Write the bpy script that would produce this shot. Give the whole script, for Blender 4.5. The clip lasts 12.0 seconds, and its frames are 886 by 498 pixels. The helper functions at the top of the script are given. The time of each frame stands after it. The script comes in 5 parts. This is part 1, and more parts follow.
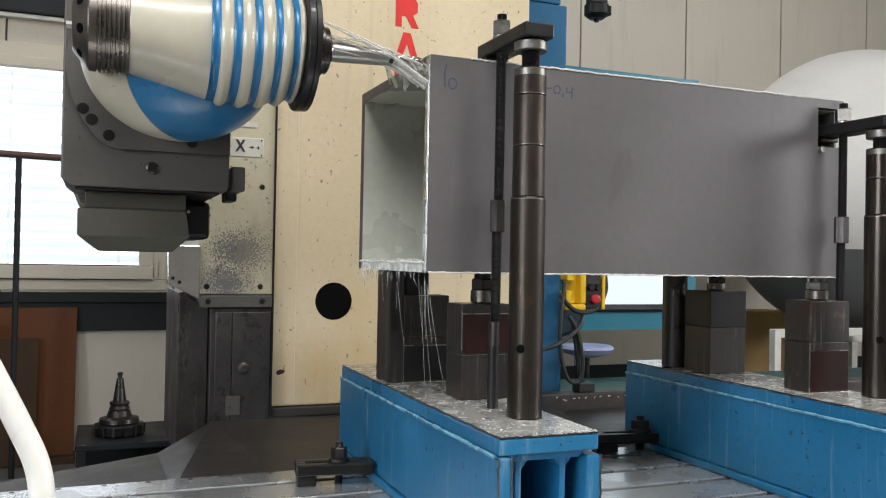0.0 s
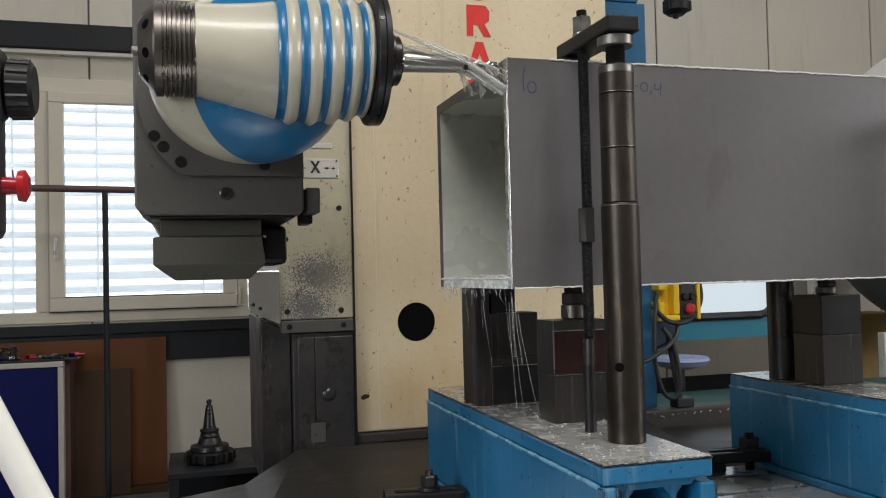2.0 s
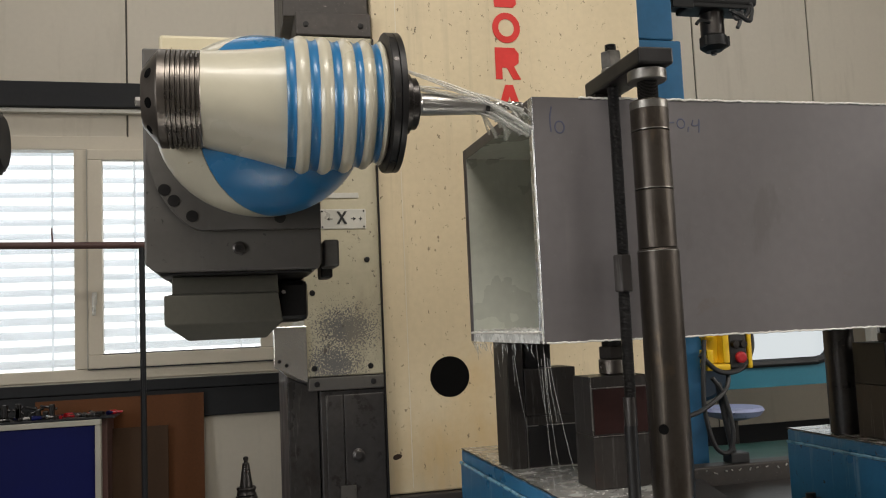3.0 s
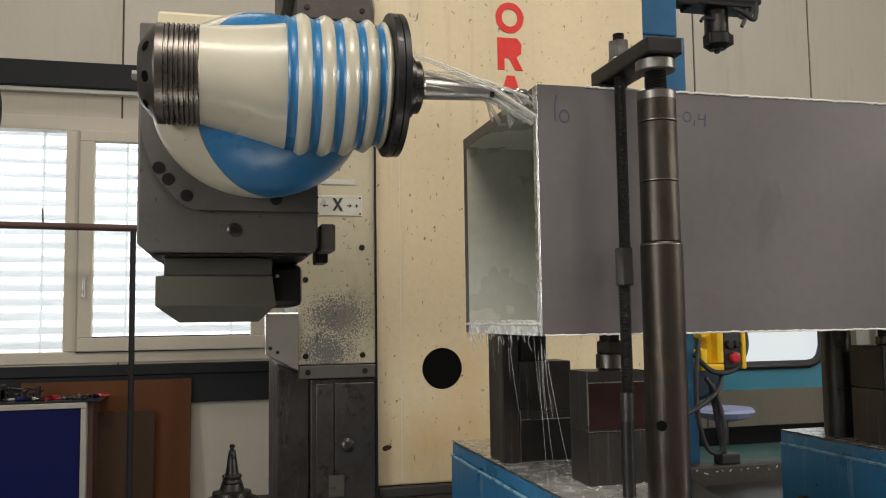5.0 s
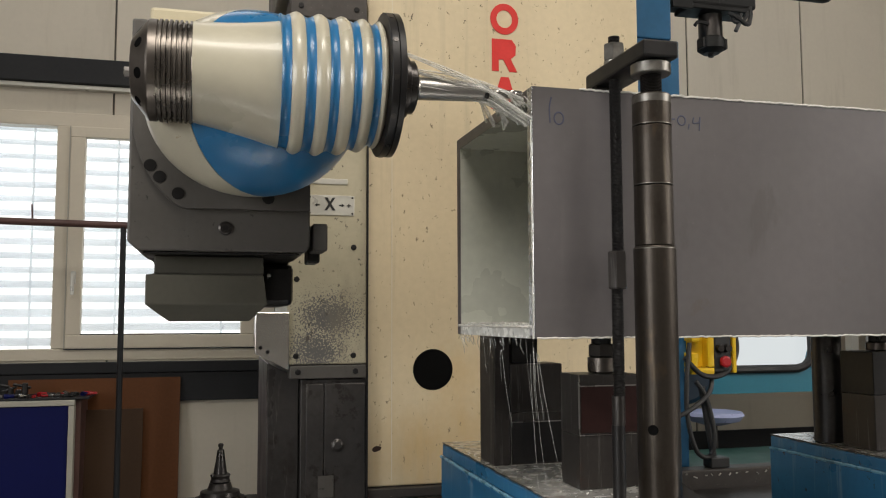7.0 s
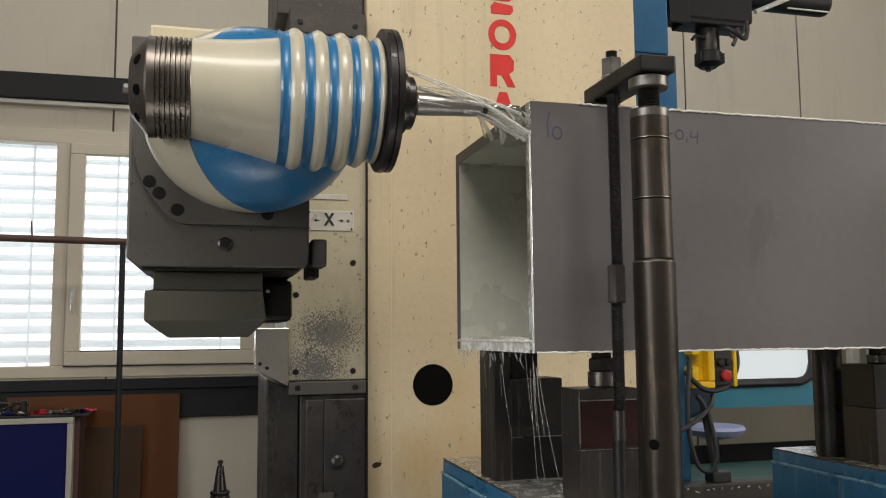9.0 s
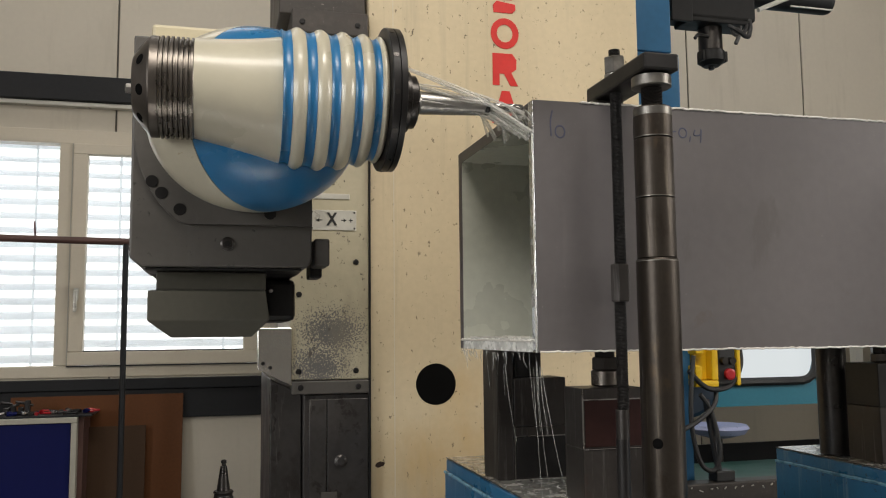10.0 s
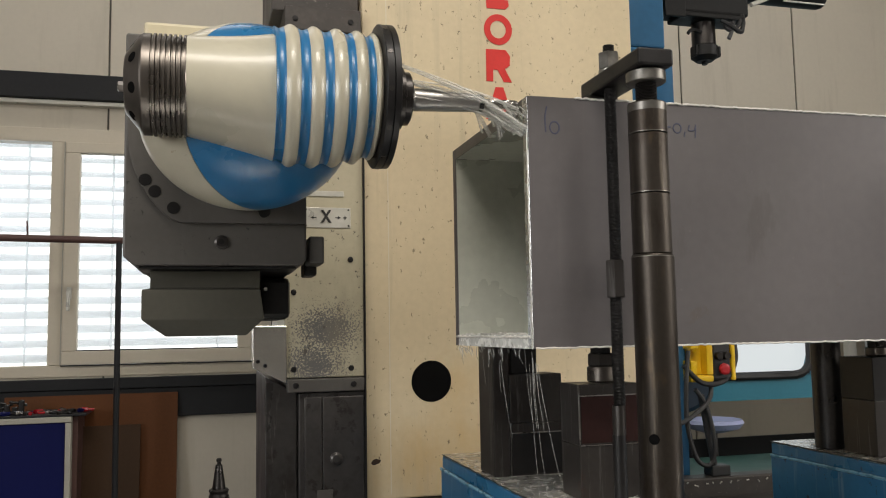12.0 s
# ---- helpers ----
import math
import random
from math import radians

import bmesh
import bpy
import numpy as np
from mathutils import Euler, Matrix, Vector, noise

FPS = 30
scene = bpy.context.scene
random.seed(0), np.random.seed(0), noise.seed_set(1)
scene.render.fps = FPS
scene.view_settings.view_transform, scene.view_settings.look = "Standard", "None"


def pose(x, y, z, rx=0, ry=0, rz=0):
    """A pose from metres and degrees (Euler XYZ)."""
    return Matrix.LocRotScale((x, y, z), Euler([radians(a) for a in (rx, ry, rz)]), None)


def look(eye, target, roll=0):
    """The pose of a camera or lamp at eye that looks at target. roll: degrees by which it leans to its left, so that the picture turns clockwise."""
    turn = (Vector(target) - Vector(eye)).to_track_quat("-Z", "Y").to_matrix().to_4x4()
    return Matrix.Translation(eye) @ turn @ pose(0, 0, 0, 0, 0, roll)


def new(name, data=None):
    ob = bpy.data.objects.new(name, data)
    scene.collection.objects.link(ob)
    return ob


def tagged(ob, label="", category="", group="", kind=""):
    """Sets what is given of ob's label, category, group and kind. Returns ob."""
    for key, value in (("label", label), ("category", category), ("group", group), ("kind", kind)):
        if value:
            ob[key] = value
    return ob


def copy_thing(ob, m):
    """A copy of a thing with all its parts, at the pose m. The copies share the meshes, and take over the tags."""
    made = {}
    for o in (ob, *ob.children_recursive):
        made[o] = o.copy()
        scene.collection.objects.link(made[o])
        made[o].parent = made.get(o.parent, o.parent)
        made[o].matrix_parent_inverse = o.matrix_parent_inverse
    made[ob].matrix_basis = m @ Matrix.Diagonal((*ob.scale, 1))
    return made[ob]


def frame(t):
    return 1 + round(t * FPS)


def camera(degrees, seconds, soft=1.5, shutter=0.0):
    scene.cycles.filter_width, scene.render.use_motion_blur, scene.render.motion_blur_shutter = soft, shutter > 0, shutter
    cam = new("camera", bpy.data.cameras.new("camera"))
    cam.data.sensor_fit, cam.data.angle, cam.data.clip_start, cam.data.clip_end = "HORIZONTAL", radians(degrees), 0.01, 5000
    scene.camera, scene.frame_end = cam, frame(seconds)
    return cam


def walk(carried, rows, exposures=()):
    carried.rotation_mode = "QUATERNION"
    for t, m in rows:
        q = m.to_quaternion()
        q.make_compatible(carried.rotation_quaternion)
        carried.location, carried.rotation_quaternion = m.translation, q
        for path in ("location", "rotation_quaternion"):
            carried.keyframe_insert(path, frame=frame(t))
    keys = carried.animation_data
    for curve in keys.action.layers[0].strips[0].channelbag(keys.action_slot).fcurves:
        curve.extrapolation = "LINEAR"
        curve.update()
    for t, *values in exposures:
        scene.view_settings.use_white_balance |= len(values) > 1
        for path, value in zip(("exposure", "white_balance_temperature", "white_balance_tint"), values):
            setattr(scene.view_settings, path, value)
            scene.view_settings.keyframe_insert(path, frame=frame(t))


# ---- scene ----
cam = camera(54.8, 12.0, soft=1.1)
PATH = [
    (0, (-0.625, -1.64, 0.029), (0.122, 0.215, 0.052), 1.1),
    (0.5, (-0.62, -1.638, 0.03), (0.121, 0.22, 0.03), 0.7),
    (1, (-0.638, -1.642, 0.032), (0.069, 0.229, 0.062), 0.5),
    (1.5, (-0.654, -1.623, 0.036), (0.026, 0.257, 0.084), -0.2),
    (2, (-0.601, -1.542, 0.031), (-0.028, 0.374, 0.091), -1.4),
    (2.5, (-0.541, -1.468, 0.034), (-0.054, 0.468, 0.15), -2.0),
    (3, (-0.536, -1.447, 0.044), (-0.06, 0.488, 0.218), -2.5),
    (5, (-0.541, -1.415, 0.034), (-0.047, 0.516, 0.195), -0.8),
    (5.5, (-0.542, -1.412, 0.034), (-0.038, 0.517, 0.189), -0.6),
    (6, (-0.542, -1.411, 0.035), (-0.03, 0.516, 0.192), -0.5),
    (6.5, (-0.541, -1.412, 0.034), (-0.03, 0.514, 0.193), -0.4),
    (7, (-0.542, -1.408, 0.036), (-0.028, 0.518, 0.198), -0.2),
    (7.5, (-0.542, -1.406, 0.036), (-0.027, 0.519, 0.211), -0.4),
    (9.5, (-0.541, -1.408, 0.036), (-0.027, 0.515, 0.233), -0.5),
    (10, (-0.541, -1.406, 0.036), (-0.033, 0.518, 0.231), -0.6),
    (10.5, (-0.542, -1.404, 0.037), (-0.034, 0.521, 0.226), -0.8),
    (11, (-0.542, -1.404, 0.037), (-0.034, 0.521, 0.233), -0.8),
    (11.5, (-0.542, -1.401, 0.037), (-0.027, 0.522, 0.23), -0.9),
    (12, (-0.542, -1.402, 0.037), (-0.02, 0.52, 0.224), -1.0),
]
walk(cam, [(t, look(eye, target, roll)) for t, eye, target, roll in PATH],
     ((0.0, 0.4, 6220, 10), (0.5, 0.24, 6220, 10), (1.4, 0.15, 6230, 10), (2.0, -0.04, 6280, 10), (2.6, -0.07, 6720, 11), (5.0, 0.06, 6840, 11), (6.0, -0.05, 6840, 11), (12.0, -0.02, 6840, 11)))

# ---- world and light ----
world = bpy.data.worlds.new("sky_world")
scene.world = world
world.use_nodes = True
_wn = world.node_tree.nodes
_sky = _wn.new("ShaderNodeTexSky")
_sky.sky_type = "NISHITA"
_sky.sun_disc = False
_sky.sun_elevation, _sky.sun_rotation = radians(40), radians(200)
world.node_tree.links.new(_sky.outputs[0], _wn["Background"].inputs[0])
_wn["Background"].inputs[1].default_value = 0.12


def window_light(name, place, target, w, h, power, colour):
    d = bpy.data.lights.new(name, "AREA")
    d.shape, d.size, d.size_y, d.energy, d.color = "RECTANGLE", w, h, power, colour
    ob = new(name, d)
    ob.matrix_world = look(place, target)
    return ob


FLOOR, ROOF = -1.3, 4.2
SOUTH, NORTH, WEST, EAST = -7.0, 4.43, -5.0, 9.0
# daylight in the openings of roof and walls
window_light("skylight_daylight", (-0.5, -2.6, ROOF + 0.05), (-0.5, -2.6, 0), 4.4, 1.3, 258, (1.0, 0.965, 0.9))
window_light("skylight_daylight", (0.5, 2.9, ROOF + 0.05), (0.5, 2.9, 0), 7.8, 1.0, 52, (1.0, 0.965, 0.9))
window_light("west_window_daylight", (WEST - 0.05, -3.0, 1.0), (0, -3.0, 0.8), 3.0, 1.7, 150, (0.95, 0.97, 1.0))
window_light("east_window_daylight", (EAST + 0.05, -4.2, 2.35), (0, -3.6, 0.3), 3.3, 2.2, 340, (1.0, 0.975, 0.94))



# ---- materials ----
def material(name, base, rough=0.5, metal=0.0, var=0.15, scale=6.0, fine=60.0, bump=0.15, spots=None, spot_scale=40.0, spot_level=0.68,
             streak=False, rough_var=0.12, island=False, coat=0.0, obj_random=0.0):
    m = bpy.data.materials.new(name)
    m.use_nodes = True
    nt = m.node_tree
    n, l = nt.nodes, nt.links
    b = n["Principled BSDF"]
    b.inputs["Metallic"].default_value = metal
    b.inputs["Coat Weight"].default_value = coat
    b.inputs["Coat Roughness"].default_value = 0.12
    co = n.new("ShaderNodeTexCoord")
    vec = co.outputs["Object"]
    if streak:
        mp = n.new("ShaderNodeMapping")
        mp.inputs["Scale"].default_value = (1, 1, 0.12)
        l.new(vec, mp.inputs[0])
        vec = mp.outputs[0]
    big = n.new("ShaderNodeTexNoise")
    big.inputs["Scale"].default_value, big.inputs["Detail"].default_value = scale, 6
    l.new(vec, big.inputs["Vector"])
    small = n.new("ShaderNodeTexNoise")
    small.inputs["Scale"].default_value, small.inputs["Detail"].default_value = fine, 4
    l.new(co.outputs["Object"], small.inputs["Vector"])
    add = n.new("ShaderNodeMath")
    add.operation = "MULTIPLY_ADD"
    l.new(small.outputs[0], add.inputs[0])
    add.inputs[1].default_value = 0.45
    l.new(big.outputs[0], add.inputs[2])
    mr = n.new("ShaderNodeMapRange")
    mr.inputs["From Min"].default_value, mr.inputs["From Max"].default_value = 0.45, 1.0
    mr.inputs["To Min"].default_value, mr.inputs["To Max"].default_value = 1 - var, 1 + var
    l.new(add.outputs[0], mr.inputs[0])
    hsv = n.new("ShaderNodeHueSaturation")
    hsv.inputs["Color"].default_value = (*base, 1)
    value = mr.outputs[0]
    if obj_random:
        oi = n.new("ShaderNodeObjectInfo")
        r2 = n.new("ShaderNodeMapRange")
        r2.inputs["To Min"].default_value, r2.inputs["To Max"].default_value = 1 - obj_random, 1 + obj_random
        l.new(oi.outputs["Random"], r2.inputs[0])
        mu = n.new("ShaderNodeMath")
        mu.operation = "MULTIPLY"
        l.new(value, mu.inputs[0]), l.new(r2.outputs[0], mu.inputs[1])
        value = mu.outputs[0]
    if island:
        geo = n.new("ShaderNodeNewGeometry")
        r3 = n.new("ShaderNodeMapRange")
        r3.inputs["To Min"].default_value, r3.inputs["To Max"].default_value = 0.6, 1.4
        l.new(geo.outputs["Random Per Island"], r3.inputs[0])
        mu = n.new("ShaderNodeMath")
        mu.operation = "MULTIPLY"
        l.new(value, mu.inputs[0]), l.new(r3.outputs[0], mu.inputs[1])
        value = mu.outputs[0]
    l.new(value, hsv.inputs["Value"])
    colour = hsv.outputs[0]
    if spots:
        sn = n.new("ShaderNodeTexNoise")
        sn.inputs["Scale"].default_value, sn.inputs["Detail"].default_value, sn.inputs["Roughness"].default_value = spot_scale, 8, 0.7
        l.new(vec, sn.inputs["Vector"])
        rr = n.new("ShaderNodeMapRange")
        rr.inputs["From Min"].default_value, rr.inputs["From Max"].default_value = spot_level, spot_level + 0.04
        l.new(sn.outputs[0], rr.inputs[0])
        mx = n.new("ShaderNodeMix")
        mx.data_type = "RGBA"
        l.new(rr.outputs[0], mx.inputs["Factor"])
        l.new(colour, mx.inputs["A"])
        mx.inputs["B"].default_value = (*spots, 1)
        colour = mx.outputs["Result"]
    l.new(colour, b.inputs["Base Color"])
    rm = n.new("ShaderNodeMapRange")
    rm.inputs["From Min"].default_value, rm.inputs["From Max"].default_value = 0.3, 0.7
    rm.inputs["To Min"].default_value, rm.inputs["To Max"].default_value = max(0.03, rough - rough_var), min(1, rough + rough_var)
    l.new(big.outputs[0], rm.inputs[0])
    l.new(rm.outputs[0], b.inputs["Roughness"])
    if bump:
        bp = n.new("ShaderNodeBump")
        bp.inputs["Strength"].default_value, bp.inputs["Distance"].default_value = bump, 0.002
        l.new(add.outputs[0], bp.inputs["Height"])
        l.new(bp.outputs[0], b.inputs["Normal"])
    return m


def chipped(name, paint, metal_colour, lobes):
    """Cream paint worn through to dull metal round some places, thinning out into small chips."""
    m = material(name, paint, 0.45, 0, 0.1, 5, 70, 0.1, (0.12, 0.1, 0.08), 30, 0.73)
    n, l = m.node_tree.nodes, m.node_tree.links
    b = n["Principled BSDF"]
    src = b.inputs["Base Color"].links[0].from_socket
    co = n.new("ShaderNodeTexCoord")
    far = None
    for centre, radius in lobes:
        mp = n.new("ShaderNodeMapping")
        mp.inputs["Location"].default_value = [-c / r for c, r in zip(centre, radius)]
        mp.inputs["Scale"].default_value = [1 / r for r in radius]
        l.new(co.outputs["Object"], mp.inputs[0])
        ln = n.new("ShaderNodeVectorMath")
        ln.operation = "LENGTH"
        l.new(mp.outputs[0], ln.inputs[0])
        if far is None:
            far = ln.outputs["Value"]
        else:
            mi = n.new("ShaderNodeMath")
            mi.operation = "MINIMUM"
            l.new(far, mi.inputs[0]), l.new(ln.outputs["Value"], mi.inputs[1])
            far = mi.outputs[0]
    ns = n.new("ShaderNodeTexNoise")
    ns.inputs["Scale"].default_value, ns.inputs["Detail"].default_value, ns.inputs["Roughness"].default_value = 210, 4, 0.65
    l.new(co.outputs["Object"], ns.inputs["Vector"])
    ma = n.new("ShaderNodeMath")
    ma.operation = "MULTIPLY_ADD"
    l.new(ns.outputs[0], ma.inputs[0])
    ma.inputs[1].default_value = 5.5
    l.new(far, ma.inputs[2])
    rr = n.new("ShaderNodeMapRange")
    rr.inputs["From Min"].default_value, rr.inputs["From Max"].default_value = 3.7, 3.58
    l.new(ma.outputs[0], rr.inputs[0])
    mx = n.new("ShaderNodeMix")
    mx.data_type = "RGBA"
    l.new(rr.outputs[0], mx.inputs["Factor"])
    l.new(src, mx.inputs["A"])
    mx.inputs["B"].default_value = (*metal_colour, 1)
    l.new(mx.outputs["Result"], b.inputs["Base Color"])
    return m


CREAM = (0.6, 0.5, 0.335)
M_panel = material("cream_paint_stained", CREAM, 0.42, 0, 0.1, 2.2, 50, 0.08, (0.2, 0.13, 0.06), 26, 0.735, streak=True)
M_column = chipped("chipped_cream_paint", (0.44, 0.4, 0.29), (0.13, 0.125, 0.12),
                   (((-0.218, 1.08, 0.04), (0.082, 0.5, 0.06)), ((-0.255, 1.08, -0.055), (0.075, 0.5, 0.058))))
M_cream = material("cream_paint", (0.62, 0.55, 0.38), 0.4, 0, 0.08, 5, 60, 0.06, (0.15, 0.11, 0.07), 22, 0.74)
M_headwhite = material("gloss_cream_enamel", (0.48, 0.445, 0.345), 0.32, 0, 0.08, 4, 50, 0.04, (0.25, 0.2, 0.12), 16, 0.74, coat=0.3)
M_headblue = material("gloss_blue_enamel", (0.011, 0.14, 0.32), 0.32, 0, 0.1, 5, 60, 0.04, coat=0.3)
M_steeldark = material("blackened_steel", (0.055, 0.05, 0.047), 0.36, 0.75, 0.3, 12, 90, 0.12)
M_black = material("black_oxide_steel", (0.016, 0.015, 0.015), 0.42, 0.4, 0.3, 14, 90, 0.12)
M_cap = material("turned_steel", (0.16, 0.142, 0.126), 0.32, 0.9, 0.2, 14, 90, 0.08)
M_hole = material("dark_hole", (0.006, 0.006, 0.006), 0.9, 0, 0.1, 10, 60, 0)
M_rim = material("worn_steel_and_glint", (0.2, 0.19, 0.172), 0.4, 0.9, 0.3, 30, 150, 0.1)
# Column blue with shade put into its colour, for the drum and its arm.
M_blueshade = material("shaded_column_blue", (0.01, 0.038, 0.075), 0.45, 0, 0.15, 6, 60, 0.08)
M_rustchip = material("dark_rust", (0.03, 0.014, 0.008), 0.8, 0, 0.3, 60, 200, 0.2)
M_bright = material("ground_steel", (0.4, 0.385, 0.365), 0.3, 0.95, 0.12, 10, 120, 0.05)
M_post = material("turned_steel_brown", (0.046, 0.038, 0.031), 0.36, 0.75, 0.28, 7, 110, 0.1, (0.1, 0.065, 0.04), 12, 0.68, streak=True)
M_box = material("mill_scale_steel_plate", (0.118, 0.108, 0.109), 0.5, 0.15, 0.14, 3.0, 45, 0.08, (0.115, 0.1, 0.094), 5, 0.66)
# Same steel as outside; the light on the inner walls is in the colour.
M_boxin = material("lit_wet_steel_inside", (0.62, 0.63, 0.54), 0.3, 0.1, 0.14, 4.0, 45, 0.06)
M_wet = material("wet_bright_steel", (0.72, 0.72, 0.66), 0.12, 0.5, 0.15, 12, 90, 0.12)
M_lip = material("foaming_wet_edge", (0.84, 0.84, 0.8), 0.25, 0.1, 0.2, 40, 150, 0.25, (0.3, 0.3, 0.27), 45, 0.64)
M_milled = material("milled_bright_steel", (0.5, 0.5, 0.5), 0.25, 0.8, 0.25, 40, 160, 0.1, (0.06, 0.06, 0.06), 25, 0.68)
M_bead = material("white_weld_bead", (0.75, 0.73, 0.68), 0.4, 0.2, 0.2, 30, 90, 0.2)
M_block = material("ground_parallel_block", (0.042, 0.037, 0.034), 0.4, 0.5, 0.22, 8, 90, 0.1, (0.09, 0.06, 0.05), 9, 0.62)
M_blockred = material("red_brown_block_face", (0.022, 0.008, 0.007), 0.55, 0.0, 0.3, 12, 90, 0.1)
M_blue = material("blue_machine_paint", (0.017, 0.145, 0.295), 0.36, 0, 0.18, 4, 60, 0.12, (0.035, 0.035, 0.04), 32, 0.715)
# The pale blue is a painted wet highlight; the dark spots are chips.
M_paleblue = material("worn_highlight_blue_edge", (0.13, 0.32, 0.45), 0.3, 0, 0.35, 40, 110, 0.2, (0.03, 0.03, 0.035), 60, 0.64)
M_grease = material("greasy_black", (0.006, 0.006, 0.006), 0.55, 0, 0.3, 20, 90, 0.2)
M_bluecol = material("blue_column_paint", (0.018, 0.105, 0.22), 0.4, 0, 0.15, 3, 50, 0.08)
M_beamtop = material("chip_strewn_steel_top", (0.55, 0.54, 0.51), 0.22, 0.45, 0.3, 30, 110, 0.15, (0.07, 0.065, 0.06), 45, 0.66)
M_chips = material("steel_chips", (0.55, 0.54, 0.51), 0.4, 0.3, 0.3, 30, 100, 0.1, island=True)
M_table = material("planed_cast_iron", (0.5, 0.51, 0.52), 0.27, 0.7, 0.2, 6, 90, 0.1, (0.1, 0.09, 0.08), 20, 0.7)
M_cover = material("oily_sheet_steel", (0.05, 0.044, 0.04), 0.5, 0.25, 0.3, 4, 60, 0.12, (0.06, 0.05, 0.045), 8, 0.6)
M_grey = material("grey_machine_casting", (0.085, 0.078, 0.07), 0.5, 0.1, 0.12, 5, 80, 0.18, (0.06, 0.055, 0.05), 18, 0.68)
M_cover2 = material("dark_oily_slide_sheet", (0.06, 0.055, 0.052), 0.36, 0.45, 0.3, 5, 70, 0.12, (0.035, 0.03, 0.027), 8, 0.58)
M_greygreen = material("grey_green_casting", (0.08, 0.075, 0.058), 0.5, 0.1, 0.15, 5, 80, 0.15)
M_wall = material("beige_cladding", (0.61, 0.56, 0.465), 0.6, 0, 0.05, 1.2, 30, 0.05, obj_random=0.03)
M_hall = material("grey_hall_render", (0.2, 0.19, 0.18), 0.8, 0, 0.1, 1.0, 30, 0.05)
M_joint = material("dark_joint", (0.13, 0.12, 0.1), 0.8, 0, 0.1)
M_frame = material("cream_window_frame", (0.62, 0.56, 0.45), 0.4, 0, 0.05, 4, 60, 0.04)
M_darkband = material("dark_rail_paint", (0.02, 0.021, 0.023), 0.5, 0.1, 0.2, 4, 60, 0.06)
M_floor = material("oily_concrete", (0.1, 0.097, 0.09), 0.5, 0, 0.25, 1.5, 40, 0.15, (0.08, 0.075, 0.07), 4, 0.6)
M_greenfloor = material("dark_green_paint", (0.015, 0.06, 0.05), 0.5, 0, 0.2, 4, 60, 0.1)
M_ceiling = material("grey_ceiling_sheet", (0.26, 0.25, 0.24), 0.7, 0, 0.05, 2, 30, 0.04)
M_red = material("red_letter_paint", (0.6, 0.03, 0.025), 0.45, 0, 0.12, 20, 90, 0.05)
M_redplastic = material("red_plastic", (0.42, 0.014, 0.02), 0.3, 0, 0.05, 10, 60, 0.02)
M_ink = material("marker_ink", (0.05, 0.055, 0.09), 0.6, 0, 0.2, 30, 90, 0)
M_plate = material("aluminium_sign_plate", (0.56, 0.55, 0.5), 0.35, 0.3, 0.08, 12, 90, 0.04)
M_blackpaint = material("black_print", (0.02, 0.02, 0.02), 0.5, 0, 0.1, 20, 60, 0)
M_brownpipe = material("red_brown_pipe", (0.1, 0.05, 0.042), 0.5, 0.1, 0.25, 6, 60, 0.1)
M_board = material("deep_blue_board", (0.005, 0.008, 0.075), 0.55, 0, 0.12, 3, 80, 0.05)
M_boardframe = material("pale_board_frame", (0.42, 0.4, 0.34), 0.5, 0, 0.1)
M_ply = material("orange_brown_plywood", (0.115, 0.042, 0.014), 0.55, 0, 0.22, 2.0, 60, 0.1, streak=True)
M_ply2 = material("dark_plywood", (0.055, 0.03, 0.016), 0.6, 0, 0.22, 2.0, 60, 0.1, streak=True)
M_teal = material("teal_machine_paint", (0.02, 0.2, 0.29), 0.4, 0, 0.12, 3, 60, 0.06)
M_rubber = material("black_rubber", (0.02, 0.02, 0.021), 0.55, 0, 0.15, 10, 80, 0.06)
M_yellow = material("yellow_plastic", (0.75, 0.48, 0.02), 0.35, 0, 0.1, 10, 60, 0.04)
M_seat = material("pale_blue_seat", (0.36, 0.4, 0.62), 0.4, 0, 0.1, 8, 60, 0.04, (0.08, 0.1, 0.25), 30, 0.62)
M_dome = material("white_tank_paint", (0.82, 0.79, 0.74), 0.45, 0, 0.05, 2, 40, 0.03)
# Tank white turned grey: the shade on the underside is in this colour.
M_domeshade = material("shaded_tank_white", (0.16, 0.16, 0.165), 0.45, 0, 0.08, 2, 40, 0.03)
M_white = material("white_enamel_tube", (0.8, 0.78, 0.72), 0.3, 0, 0.05, 6, 60, 0.02)
M_console = material("cream_console_paint", (0.66, 0.58, 0.42), 0.42, 0, 0.08, 6, 80, 0.06)
M_amber = material("amber_plastic", (0.7, 0.3, 0.03), 0.3, 0, 0.05)
M_slat = material("pale_blind_slat", (0.8, 0.82, 0.84), 0.5, 0, 0.04, 5, 40, 0.02)
M_chrome = material("polished_plate", (0.6, 0.58, 0.54), 0.2, 0.95, 0.08, 8, 90, 0.04)
M_tan = material("tan_fabric", (0.4, 0.26, 0.1), 0.7, 0, 0.2)


